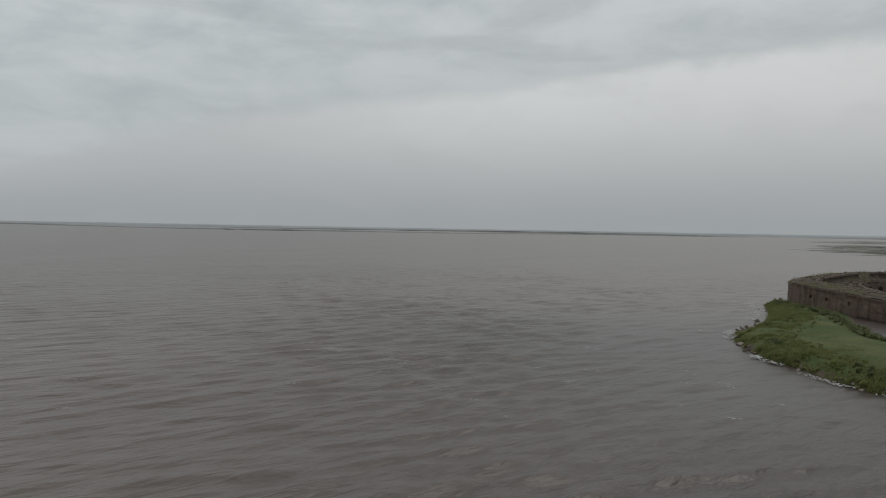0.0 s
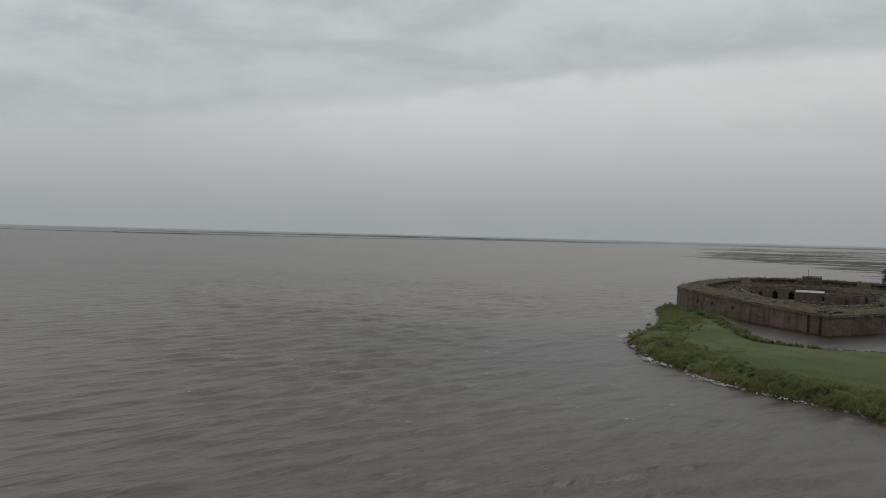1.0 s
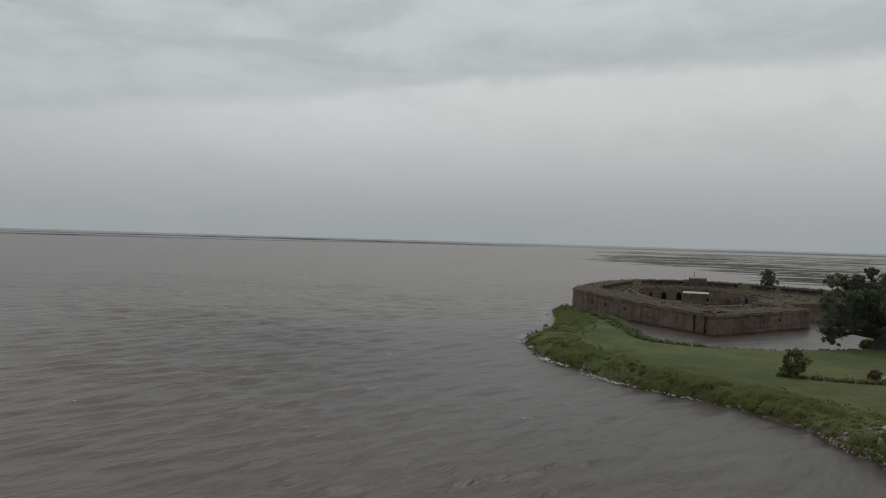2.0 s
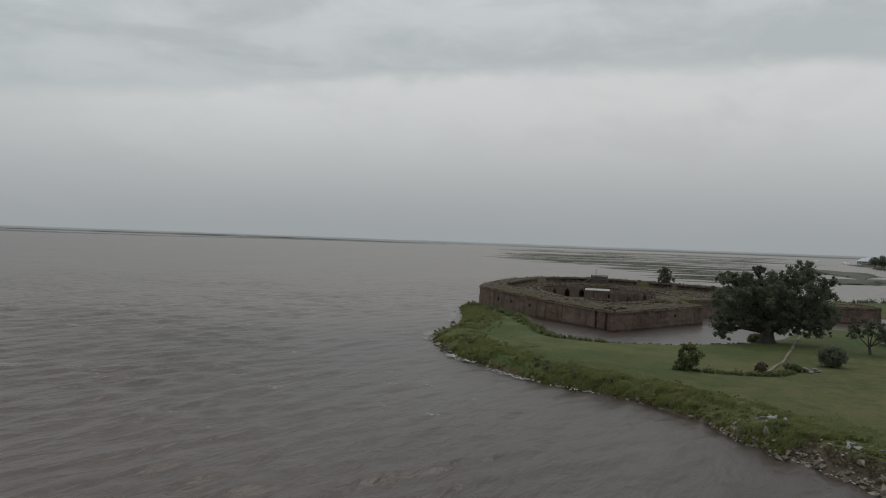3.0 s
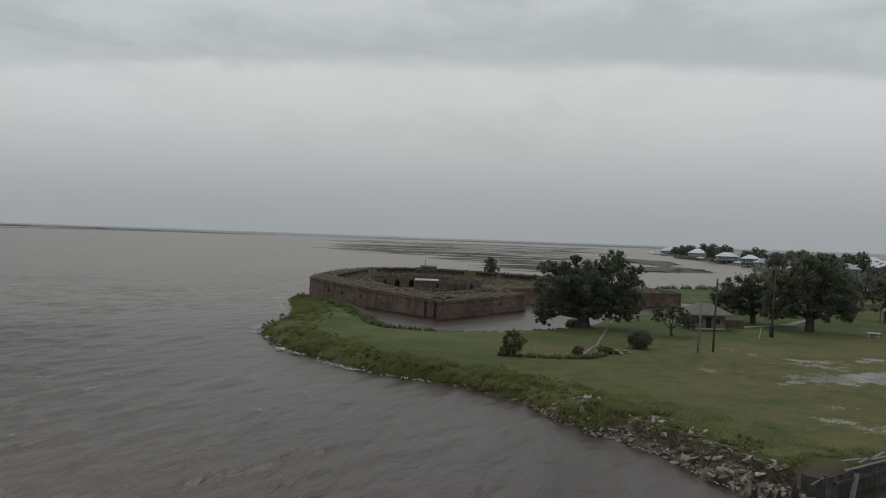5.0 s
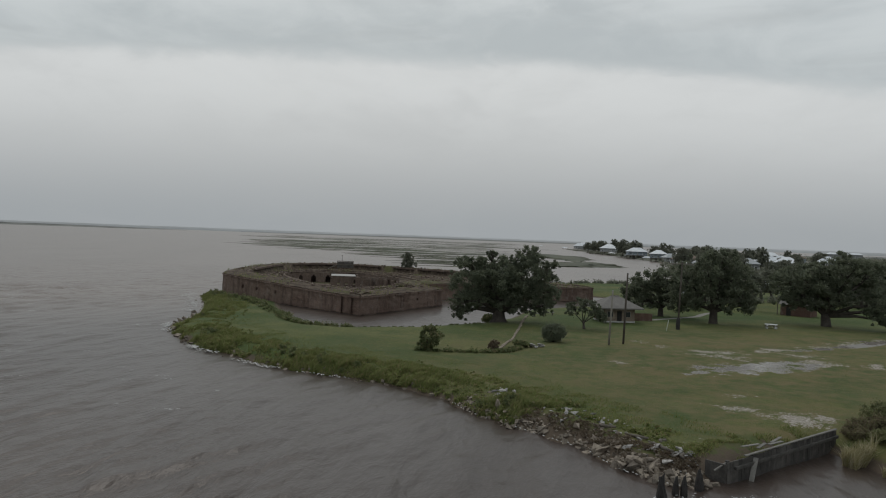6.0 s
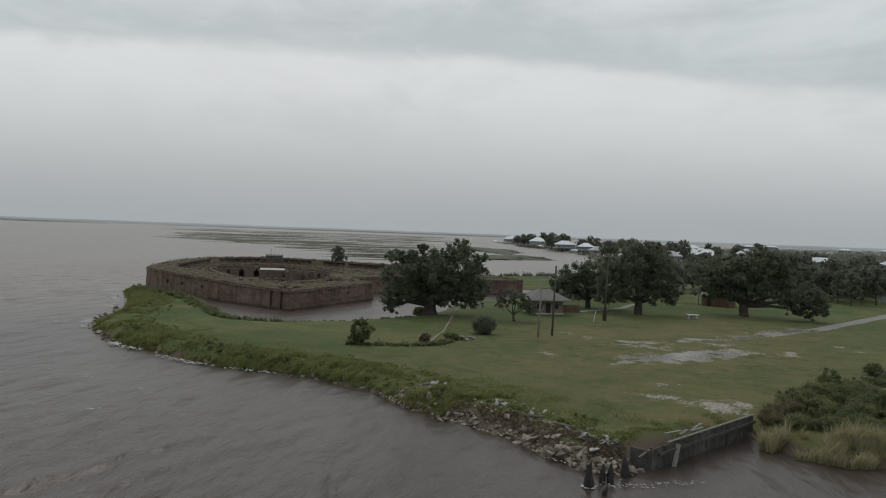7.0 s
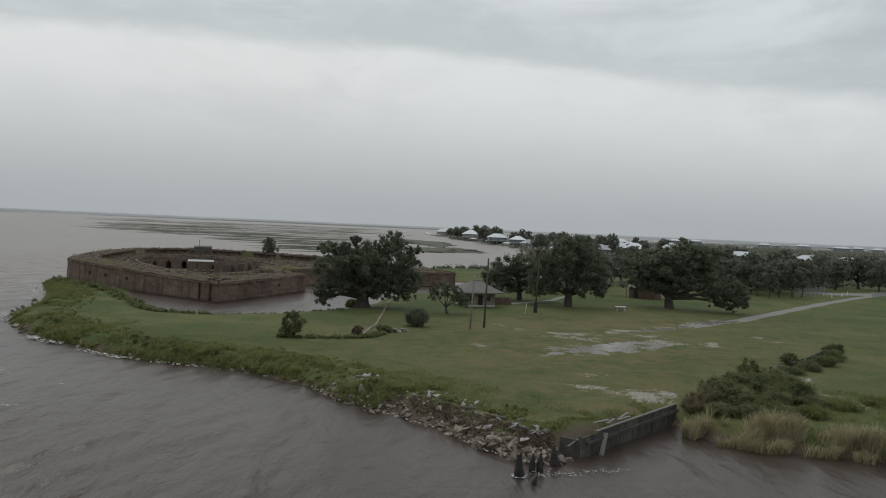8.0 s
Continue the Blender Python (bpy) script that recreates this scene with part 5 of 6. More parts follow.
p = pole(128.8, 67.3, 12.0, 0.18, DARK_POLE, "dark utility pole with a pale crossarm on the lawn", 0.3)
part("crossarm", Shape().box(-1.9, -0.1, 11.55, 2.3, 0.05, 11.72), PALE_POLE, p, "pale crossarm", bevel=0.01)
for u in (-1.7, -0.6, 1.0, 2.1):
    part("insulator", Shape().tube([(u, 0, 11.72), (u, 0, 11.85), (u, 0, 11.98)], [0.06, 0.09, 0.04], 8), WHITE, p)
part("lamp_bracket", Shape().beam((0.2, 0, 6.3), (0.7, -0.5, 6.6), 0.05, 0.05), METAL, p)
part("lamp_head", Shape().box(0.55, -0.85, 6.5, 0.85, -0.4, 6.75), METAL, p, bevel=0.04)
part("base_wrap", Shape().tube([(0, 0, -0.1), (0, 0, 0.9), (0.03, 0, 1.9), (0.05, 0, 2.1)], [0.34, 0.36, 0.30, 0.20], 10, 0.1), BLACK_PILE, p, "dark creeper wrapped round the foot")
s = empty("marker_stake", facing(124.3, 67.1, on_land(124.3, 67.1)), "thin pale leaning marker stake", "stake")
part("rod", Shape().beam((0, 0, -0.2), (0.35, 0, 1.9), 0.08, 0.08), WHITE, s)


def picnic_table(x, y, turn):
    t = empty("picnic_table", facing(x, y, on_land(x, y)) @ pose(0, 0, 0, 0, 0, turn), "pale concrete picnic table with dark benches", "table")
    part("tabletop", Shape().box(-1.1, -0.45, 0.70, 1.1, 0.45, 0.80), WHITE, t, bevel=0.015)
    for v in (-0.85, 0.85):
        part("bench", Shape().box(-1.2, v - 0.18, 0.42, 1.3, v + 0.18, 0.50), DARK_POLE, t, bevel=0.01)
        for u in (-0.8, 0.8):
            part("bench_leg", Shape().box(u - 0.07, v - 0.12, -0.05, u + 0.07, v + 0.12, 0.42), CONCRETE, t)
    for u in (-0.7, 0.7):
        part("leg", Shape().box(u - 0.1, -0.35, -0.05, u + 0.1, 0.35, 0.70), WHITE, t, bevel=0.015)


picnic_table(146.6, 58.0, 12)


def lump(r, w, d, h, cuts=9):
    """A broken stone: a convex hull of a few random points, with flattened faces."""
    bm = bmesh.new()
    for _ in range(cuts + 6):
        v = Vector((r.gauss(0, 1), r.gauss(0, 1), r.gauss(0, 1))).normalized()
        s = max(abs(v.x), abs(v.y), abs(v.z)) ** -0.6
        bm.verts.new((v.x * s * w / 2, v.y * s * d / 2, v.z * s * h / 2))
    hull = bmesh.ops.convex_hull(bm, input=bm.verts)
    loose = [v for v in bm.verts if not v.link_faces]
    bmesh.ops.delete(bm, geom=loose, context="VERTS")
    bmesh.ops.bevel(bm, geom=bm.edges[:], offset=min(w, d, h) * 0.035, segments=1, affect="EDGES")
    me = bpy.data.meshes.new("stone")
    bm.to_mesh(me)
    bm.free()
    return me


# a low ruined wall running from the oak to the shore, in pieces
r = random.Random(71)
low_wall = empty("low_wall", pose(0, 0, 0), "low crumbling tan wall of stones across the lawn", "wall")
line = curve([(124.0, 97.2), (113, 89.5), (101, 81.0), (91.5, 74.3), (83.5, 69.5), (79.6, 67.0)], 26)
WALL_STONES = [lump(r, 0.6, 0.36, 0.34) for _ in range(8)]
for m in WALL_STONES:
    m.materials.append(plain("tan_wall_stone", (0.20, 0.165, 0.125), (0.30, 0.255, 0.20), 1.5, 0.9, 0.04, 5, 0.2) if m is WALL_STONES[0] else WALL_STONES[0].materials[0])
for i, p in enumerate(line):
    ob = new("stone", r.choice(WALL_STONES))
    ob.parent = low_wall
    q = line[min(i + 1, len(line) - 1)] - line[max(i - 1, 0)]
    ob.matrix_basis = pose(p[0] + r.uniform(-0.1, 0.1), p[1] + r.uniform(-0.1, 0.1), on_land(*p) + 0.07, r.uniform(-8, 8), r.uniform(-8, 8), math.degrees(math.atan2(q[1], q[0])) + r.uniform(-15, 15))

# a heap of pale rubble slabs, and a bench under the oak
for i in range(9):
    ob = new("rubble_slab", lump(r, r.uniform(0.5, 1.3), r.uniform(0.4, 0.7), r.uniform(0.25, 0.4)))
    ob.data.materials.append(RUBBLE)
    x, y = 86.8 + r.uniform(-0.9, 0.9), 66.4 + r.uniform(-0.6, 0.6)
    ob.matrix_basis = pose(x, y, on_land(x, y) + 0.12 + 0.14 * (i % 3), r.uniform(-12, 12), r.uniform(-12, 12), r.uniform(0, 180))
    tagged(ob, "pale broken concrete slab in a heap on the lawn", "slab", "rubble heap on the lawn")
for x, y, turn in ((123.0, 93.6, 20), (127, 94.4, -15)):
    b = empty("bench", facing(x, y, on_land(x, y)) @ pose(0, 0, 0, 0, 0, turn), "weathered plank bench near the great oak", "bench")
    part("seat", Shape().box(-1.3, -0.3, 0.5, 1.3, 0.3, 0.6), PLANK_PALE, b, bevel=0.01)
    for u in (-0.9, 0.9):
        part("leg", Shape().box(u - 0.1, -0.25, -0.1, u + 0.1, 0.25, 0.5), POST, b)


# chain-link fence and posts by the car park
def mesh_fence(a, b, high, label):
    f = empty("chain_fence", pose(0, 0, 0), label, "fence")
    a, b = np.array(a, float), np.array(b, float)
    n = max(2, int(np.linalg.norm(b - a) / 2.6))
    pts = [a + (b - a) * i / n for i in range(n + 1)]
    for p in pts:
        z = on_land(*p)
        part("post", Shape().tube([(*p, z - 0.3), (*p, z + high)], [0.05, 0.05], 6), METAL, f)
    z = on_land(*a)
    part("top_rail", Shape().beam((*a, z + high), (*b, z + high), 0.06, 0.06), METAL, f)
    net = Shape()
    wires = int(np.linalg.norm(b - a) / 0.35)
    for i in range(wires):
        for s in (1, -1):
            t = i / wires
            p, q = a + (b - a) * t, a + (b - a) * min(max(t + s * 1.0 / np.linalg.norm(b - a), 0), 1)
            net.beam((*p, z), (*q, z + high), 0.03, 0.03)
    part("netting", net, METAL, f, "grey wire netting")


mesh_fence((237.5, 43.0), (256, 38.2), 2.2, "grey chain-link fence at the edge of the lawn")
mesh_fence((262, 26.5), (300, 18), 1.3, "low steel fence by the car park")
for x, y in ((243, 34.5), (249, 37.5), (252, 33.2), (262, 33.0), (268, 27.0)):
    b = empty("bollard", facing(x, y, on_land(x, y)), "short white bollard beside the car park", "bollard", "bollards by the car park")
    part("post", Shape().tube([(0, 0, -0.3), (0, 0, 0.95)], [0.13, 0.12], 8), WHITE, b)
    part("cap", Shape().tube([(0, 0, 0.95), (0, 0, 1.05)], [0.13, 0.05], 8), WHITE, b)


# ---- the timber bulkhead and its broken piles ----
def bulkhead():
    a, b = np.array((51.7, 23.0)), np.array((67.2, 21.1))
    along = (b - a) / np.linalg.norm(b - a)
    turn = math.degrees(math.atan2(along[1], along[0]))
    wall = empty("timber_bulkhead", pose(a[0], a[1], 0, 0, 0, turn), "grey weathered timber sea wall retaining the lawn", "sea wall")
    length = float(np.linalg.norm(b - a))
    r = random.Random(81)
    n = 44
    for i in range(n):
        u = length * i / n
        h = 1.42 + 0.28 * i / n + r.uniform(-0.03, 0.03)
        part("plank", Shape().box(u, -0.06 + r.uniform(-0.015, 0.015), -1.2, u + length / n - 0.02, 0.02, h), TIMBER, wall)
    part("wale", Shape().beam((0.8, -0.16, 0.95), (length, -0.16, 1.22), 0.2, 0.22), TIMBER, wall, "long horizontal timber wale", bevel=0.02)
    part("cap_board", Shape().beam((2.2, -0.02, 1.60), (length, -0.02, 1.80), 0.22, 0.08), PLANK_PALE, wall, "pale cap board", bevel=0.015)
    part("leaning_plank", Shape().beam((2.3, -0.5, -0.1), (3.3, -0.22, 1.35), 0.34, 0.07), PLANK_PALE, wall, "loose pale plank leaning on the wall", bevel=0.01)
    for i in range(6):
        u = 0.3 + (length - 0.6) * i / 5
        part("pile", Shape().tube([(u, 0.16, -1.2), (u, 0.16, 1.5 + 0.04 * i)], [0.15, 0.14], 9, 0.03), TIMBER, wall)
    part("return_plank", Shape().box(-0.1, 0, -1.0, 0.0, 1.6, 1.3), TIMBER, wall)
    part("brace", Shape().beam((-0.7, 0.5, 0.9), (0.2, 0.2, 1.35), 0.12, 0.08), PLANK_PALE, wall)
    for i, (u, v) in enumerate(((6.0, 0.9), (7.6, 0.7), (8.4, 1.1), (5.0, 1.2))):
        b_ = empty("loose_board", pose(a[0], a[1], 0, 0, 0, turn) @ pose(u, v, 1.55 + 0.03 * i, r.uniform(-4, 4), r.uniform(-3, 3), r.uniform(-14, 14)), "loose silvered board lying behind the sea wall", "board", "loose boards")
        part("board", Shape().box(-1.0, -0.12, 0, 1.0, 0.12, 0.06), PLANK_PALE, b_, bevel=0.005)
    # the old wall goes on behind the thicket
    c, d = (92.5, 19.2), (113.0, 16.6)
    old = empty("old_bulkhead", pose(0, 0, 0), "dark broken remains of the old timber wall", "sea wall")
    for i in range(34):
        t = i / 34
        if 0.28 < t < 0.36 or 0.6 < t < 0.64:
            continue
        x, y = c[0] + (d[0] - c[0]) * t, c[1] + (d[1] - c[1]) * t
        part("plank", Shape().box(-0.25, -0.06, -0.3, 0.25, 0.06, r.uniform(0.35, 0.95), pose(x, y, on_land(x, y), 0, r.uniform(-3, 3), -10)), BLACK_PILE if i % 3 else TIMBER, old)
    for t0, t1, up0, up1 in ((0.02, 0.27, 0.5, 0.62), (0.38, 0.58, 0.7, 0.52), (0.66, 0.98, 0.62, 0.85)):
        p, q = [(c[0] + (d[0] - c[0]) * t, c[1] + (d[1] - c[1]) * t) for t in (t0, t1)]
        part("wale", Shape().beam((*p, on_land(*p) + up0), (*q, on_land(*q) + up1), 0.22, 0.18), TIMBER, old, bevel=0.02)


bulkhead()


def broken_pile(x, y, high, r0, seed, lean, label, twin=False):
    r = random.Random(seed)
    p = empty("broken_pile", facing(x, y, 0), label, "pile", "broken piles off the sea wall")
    for k in range(2 if twin else 1):
        s = Shape()
        n = 9
        off = 0.26 * k
        tip = (lean * (1 - 1.6 * k), 0.0)
        random.seed(seed + k)
        s.tube([(off, 0, -1.2), (off, 0, 0.15), (off * 0.7 + tip[0] * 0.6, 0, high * 0.65), (off * 0.5 + tip[0], 0, high * (1 - 0.06 * k))], [r0 * 1.1, r0, r0 * 0.75, r0 * 0.28], n, 0.16)
        part("stump", s, BLACK_PILE, p)
    for k in range(3):
        part("splinter", Shape().beam((lean * 0.8 + 0.04 * k - 0.04, r.uniform(-0.05, 0.05), high * 0.8), (lean + 0.06 * k - 0.06, 0, high * (1.0 + 0.05 * k)), 0.05, 0.04), BLACK_PILE, p)


broken_pile(45.2, 24.4, 1.5, 0.24, 91, 0.22, "split black rotten pile standing in the water", True)
broken_pile(46.9, 24.2, 1.1, 0.22, 92, 0.06, "broken black pile standing in the water")
broken_pile(47.3, 23.8, 1.15, 0.24, 93, 0.02, "broken black pile standing in the water")
broken_pile(49.0, 23.6, 1.3, 0.28, 94, -0.04, "thick black pile beside the rocks")
broken_pile(44.6, 22.8, 0.5, 0.16, 95, 0.15, "worn stub of a pile awash in the water")

# ---- riprap along the shore ----
BANK = curve([(50.6, 23.4), (48.7, 25.2), (49.0, 29.4), (51.2, 34), (52.3, 40), (53.4, 47), (55.3, 52)], 24)
r = random.Random(101)
STONES = [lump(r, 1.0, r.uniform(0.6, 0.95), r.uniform(0.45, 0.75), r.randint(1, 4)) for _ in range(18)]
for m in STONES:
    m.materials.append(ROCK)
BLOCKS = [lump(r, 1.0, r.uniform(0.4, 0.8), r.uniform(0.2, 0.5), r.randint(1, 3)) for _ in range(10)]
for m in BLOCKS:
    m.materials.append(RUBBLE)


def bank_place(t, inland):
    i = min(int(t * (len(BANK) - 1)), len(BANK) - 2)
    p, q = BANK[i], BANK[i + 1]
    w = (q - p) / (np.linalg.norm(q - p) + 1e-9)
    return p + np.array([w[1], -w[0]]) * inland


for k in range(295):
    t = r.random() * 0.92
    inland = abs(r.gauss(0.1, 0.75)) - 0.30
    size = r.choice((0.42, 0.5, 0.6, 0.7, 0.8, 0.95, 1.15, 1.4)) * (1.08 - 0.45 * t) * r.uniform(0.85, 1.15)
    x, y = bank_place(t, inland)
    ob = new("rock", r.choice(STONES))
    ob.matrix_basis = pose(x, y, max(on_land(x, y), -0.15) + size * 0.08, r.uniform(-25, 25), r.uniform(-25, 25), r.uniform(0, 360)) @ Matrix.Diagonal((size, size, size, 1))
    tagged(ob, "tan-grey angular shore rock" if size < 0.9 else "large tan angular boulder at the water's edge", "rock", "rocks along the shore")
for k in range(298):
    t = r.random() ** 0.9 * 0.98
    inland = max(r.gauss(2.9 + 1.6 * t, 1.0), 0.9)
    size = r.uniform(0.14, 0.46) if r.random() < 0.88 else r.uniform(0.55, 0.95)
    x, y = bank_place(t, inland)
    ob = new("rubble_piece", r.choice(BLOCKS))
    ob.matrix_basis = pose(x, y, on_land(x, y) + size * 0.24, r.uniform(-30, 30), r.uniform(-30, 30), r.uniform(0, 360)) @ Matrix.Diagonal((size, size, size, 1))
    tagged(ob, "pale broken concrete piece on the bank", "rubble", "rubble on the bank")
big = new("boulder", lump(r, 1.5, 1.0, 1.2))
big.data.materials.append(ROCK)
big.matrix_basis = pose(54.6, 45.6, 0.9, 10, 20, 30)
tagged(big, "pale upright boulder on the grassy bank", "rock")
for i, (x, y, turn, long) in enumerate(((52.2, 28.2, 55, 3.2), (53.6, 31.0, 80, 2.0), (52.0, 26.4, 25, 2.2), (54.6, 34.5, 100, 1.8), (54.0, 29.0, 10, 1.5))):
    d = empty("driftwood", pose(x, y, on_land(x, y) + 0.12, 0, 4, turn), "bleached driftwood log stranded on the bank", "log", "driftwood on the bank")
    part("log", Shape().tube([(-long / 2, -0.12, 0), (-long / 5, 0.14, 0.05), (long / 5, -0.08, 0.0), (long / 2, 0.25, 0.12)], [0.09, 0.13, 0.12, 0.05], 8, 0.1), POST, d, soft=True)

# small stones and chips between the rocks
g = np.random.default_rng(17)
chips = Shape()
rr = random.Random(18)
for k in range(420):
    x, y = bank_place(rr.random(), abs(rr.gauss(0, 1.7)))
    s = rr.uniform(0.05, 0.16)
    chips.box(-s, -s * 0.7, -s * 0.5, s, s * 0.7, s * 0.5, pose(x, y, on_land(x, y) + 0.02, rr.uniform(-40, 40), rr.uniform(-40, 40), rr.uniform(0, 180)))
tagged(part("stone_chips", chips, ROCK), "small loose stones between the shore rocks", "stones", kind="stuff")
far_stones = Shape()
BANK_FAR = curve([(52.6, 42.5), (53.5, 47), (55.3, 52), (56.2, 60), (55.8, 66), (53.6, 72), (52.3, 79), (52.8, 89), (52.4, 95.5), (54.2, 103.6), (58, 115), (67.9, 126.6), (78, 141), (84, 152), (91, 166)], 20)
for k in range(170):
    p = BANK_FAR[min(int(rr.random() * len(BANK_FAR)), len(BANK_FAR) - 1)] + np.array([rr.gauss(0.1, 0.6), rr.gauss(0, 0.9)])
    s = rr.choice((0.08, 0.12, 0.16, 0.28))
    far_stones.box(-s, -s * 0.7, -s * 0.5, s, s * 0.7, s * 0.5, pose(p[0], p[1], max(on_land(*p), -0.1) + s * 0.2, rr.uniform(-40, 40), rr.uniform(-40, 40), rr.uniform(0, 180)))
tagged(part("shore_stones", far_stones, ROCK), "scattered stones along the grassy shore", "stones", kind="stuff")
for (x, y) in ((60.5, 119.5), (61.8, 121.2), (64.5, 124.5), (66.5, 126.6), (70, 131), (58.8, 116.8), (57.6, 113.2), (73, 136), (55, 107.0), (53.2, 99.5)):
    ob = new("rock", r.choice(STONES))
    s = r.uniform(0.9, 1.7)
    ob.matrix_basis = pose(x, y, max(on_land(x, y), -0.1) + 0.25, r.uniform(-20, 20), r.uniform(-20, 20), r.uniform(0, 360)) @ Matrix.Diagonal((s, s, s, 1))
    tagged(ob, "dark wet rock on the grassy point", "rock", "rocks on the point")


# ---- shoreline growth ----
def along(line, n, rng, lo, hi, power=1.0, depth=False):
    """Random places between lo and hi metres inland of a line."""
    k = rng.integers(0, len(line) - 1, n)
    t = rng.random((n, 1))
    p = line[k] * (1 - t) + line[k + 1] * t
    w = line[k + 1] - line[k]
    w /= np.linalg.norm(w, axis=1, keepdims=True) + 1e-9
    d = lo + (hi - lo) * rng.random((n, 1)) ** power
    p = p + np.stack([w[:, 1], -w[:, 0]], 1) * d
    return (p, d[:, 0]) if depth else p


def grounded(P):
    return np.column_stack([P, level(P)])


def patchy(P, scale, seed, floor):
    return np.array([wave(p, scale, seed) > floor for p in P])


def weeds():
    g = np.random.default_rng(31)
    shore = BANK_FAR
    pairs = []
    # leafy clumps: the belt of weeds, thinning out towards the lawn
    P, d = along(shore, 1150, g, 0.0, 9.0, 1.7, True)
    keep = patchy(P, 0.14, 3, -0.05)
    P, d = P[keep], d[keep]
    C = grounded(P)
    h = g.uniform(0.12, 0.60, len(C)) * np.exp(-d / 7.0) * (1 + 0.6 * np.array([wave(p, 0.1, 8) for p in P]))
    C[:, 2] += h * 0.5
    pairs.append(leaf_cloud(g, C, h * 1.25, 30000, 0.10, 0.75, 3.0))
    # rounded tussocks of long grass, their blades spread outwards
    T, far_in = along(shore, 1250, g, 0.1, 7.5, 1.2, True)
    keep = patchy(T, 0.20, 25, -0.18)
    T, far_in = T[keep], far_in[keep]
    pick = np.repeat(np.arange(len(T)), 90)
    spread = g.normal(size=(len(pick), 2)) * g.uniform(0.22, 0.5, len(T))[pick][:, None]
    feet = grounded(T[pick] + spread)
    size = (g.uniform(0.35, 1.25, len(T)) * np.exp(-far_in / 8.0))[pick] * np.exp(-(spread ** 2).sum(1) * 1.6)
    pairs.append(blades(g, feet, size, 0.034, 0.36, (0.34, -0.30)))
    P, d = along(shore, 42000, g, -0.1, 13.0, 1.7, True)
    keep = patchy(P, 0.30, 14, -0.12)
    P, d = P[keep], d[keep]
    tall = 0.34 * np.exp(-d / 6.0) * (1 + 1.0 * np.array([wave(p, 0.13, 21) for p in P]))
    pairs.append(blades(g, grounded(P), np.maximum(tall, 0.08), 0.030, 0.5, (0.28, -0.3)))
    # thin grass on the rocky bank
    P = along(BANK, 420, g, 4.0, 7.2, 1.4)
    P = P[patchy(P, 0.30, 6, 0.08)]
    C = grounded(P)
    C[:, 2] += 0.15
    pairs.append(leaf_cloud(g, C, np.full(len(C), 0.40), 9000, 0.10, 0.5, 3.0))
    P = along(BANK, 15000, g, 4.0, 12.0, 1.7)
    P = P[patchy(P, 0.30, 16, -0.12)]
    pairs.append(blades(g, grounded(P), 0.20, 0.026, 0.45, (0.2, -0.2)))
    # grass hanging over the timber wall and a ragged edge behind it
    P = along(curve([(67.0, 21.6), (60, 22.4), (52.6, 23.4)], 14), 3600, g, 0.2, 3.4, 1.8)
    P = P[patchy(P, 0.5, 19, -0.1)]
    pairs.append(blades(g, grounded(P), 0.32, 0.028, 0.5, (0.2, -0.2)))
    me = quads("shore_weeds", *join(pairs))
    me.materials.append(WEED_LEAF)
    tagged(new("shore_weeds", me), "thick green weeds and grasses along the shore", "weeds", kind="stuff")
    # darker shrubs along the point and at the moat
    pairs = []
    moat = curve([(96, 172), (91.5, 158), (92, 147), (89.5, 139), (84, 124), (79.8, 112), (79, 105), (82.5, 101)], 14)
    P = along(moat, 260, g, -1.2, 2.6)
    C = grounded(P)
    h = g.uniform(0.3, 0.85, len(C))
    C[:, 2] += h * 0.5
    pairs.append(leaf_cloud(g, C, h * 0.9, 17000, 0.15, 0.85, 2.4))
    P = along(curve([(70.5, 73.2), (74, 69.5), (79.5, 66.2), (84, 67)], 12), 120, g, -0.7, 0.7)
    C = grounded(P)
    h = g.uniform(0.2, 0.5, len(C))
    C[:, 2] += h * 0.5
    pairs.append(leaf_cloud(g, C, h, 5500, 0.15, 0.8, 1.8))
    P = along(curve([(77.5, 103), (82, 99.8), (88, 98.4), (93, 95.0), (101, 94.4), (112, 93.4)], 12), 60, g, -0.3, 1.6)
    C = grounded(P)
    h = g.uniform(0.06, 0.20, len(C))
    C[:, 2] += h * 0.3
    pairs.append(leaf_cloud(g, C, h * 2, 2200, 0.12, 0.5, 2.4))
    P = along(shore, 60, g, 0.4, 4.0)
    P = P[patchy(P, 0.16, 12, 0.06)]
    C = grounded(P)
    h = g.uniform(0.35, 0.75, len(C))
    C[:, 2] += h * 0.55
    pairs.append(leaf_cloud(g, C, h * 0.85, 6000, 0.14, 0.85, 2.2))
    me = quads("shore_shrubs", *join(pairs))
    me.materials.append(BUSH_LEAF)
    tagged(new("shore_shrubs", me), "darker green shrubs along the point and the moat", "shrubs", kind="stuff")
    # brown dead brush among the rocks
    P = along(BANK[:125], 520, g, 0.7, 2.9)
    P = P[patchy(P, 0.30, 8, -0.12)]
    C = grounded(P)
    C[:, 2] += 0.18
    V, Q = leaf_cloud(g, C, g.uniform(0.22, 0.48, len(C)), 10500, 0.045, 0.45, 5.5)
    me = quads("dead_brush", V, Q)
    me.materials.append(DEAD_LEAF)
    tagged(new("dead_brush", me), "brown dead brush tangled over the rocks", "brush", kind="stuff")


weeds()


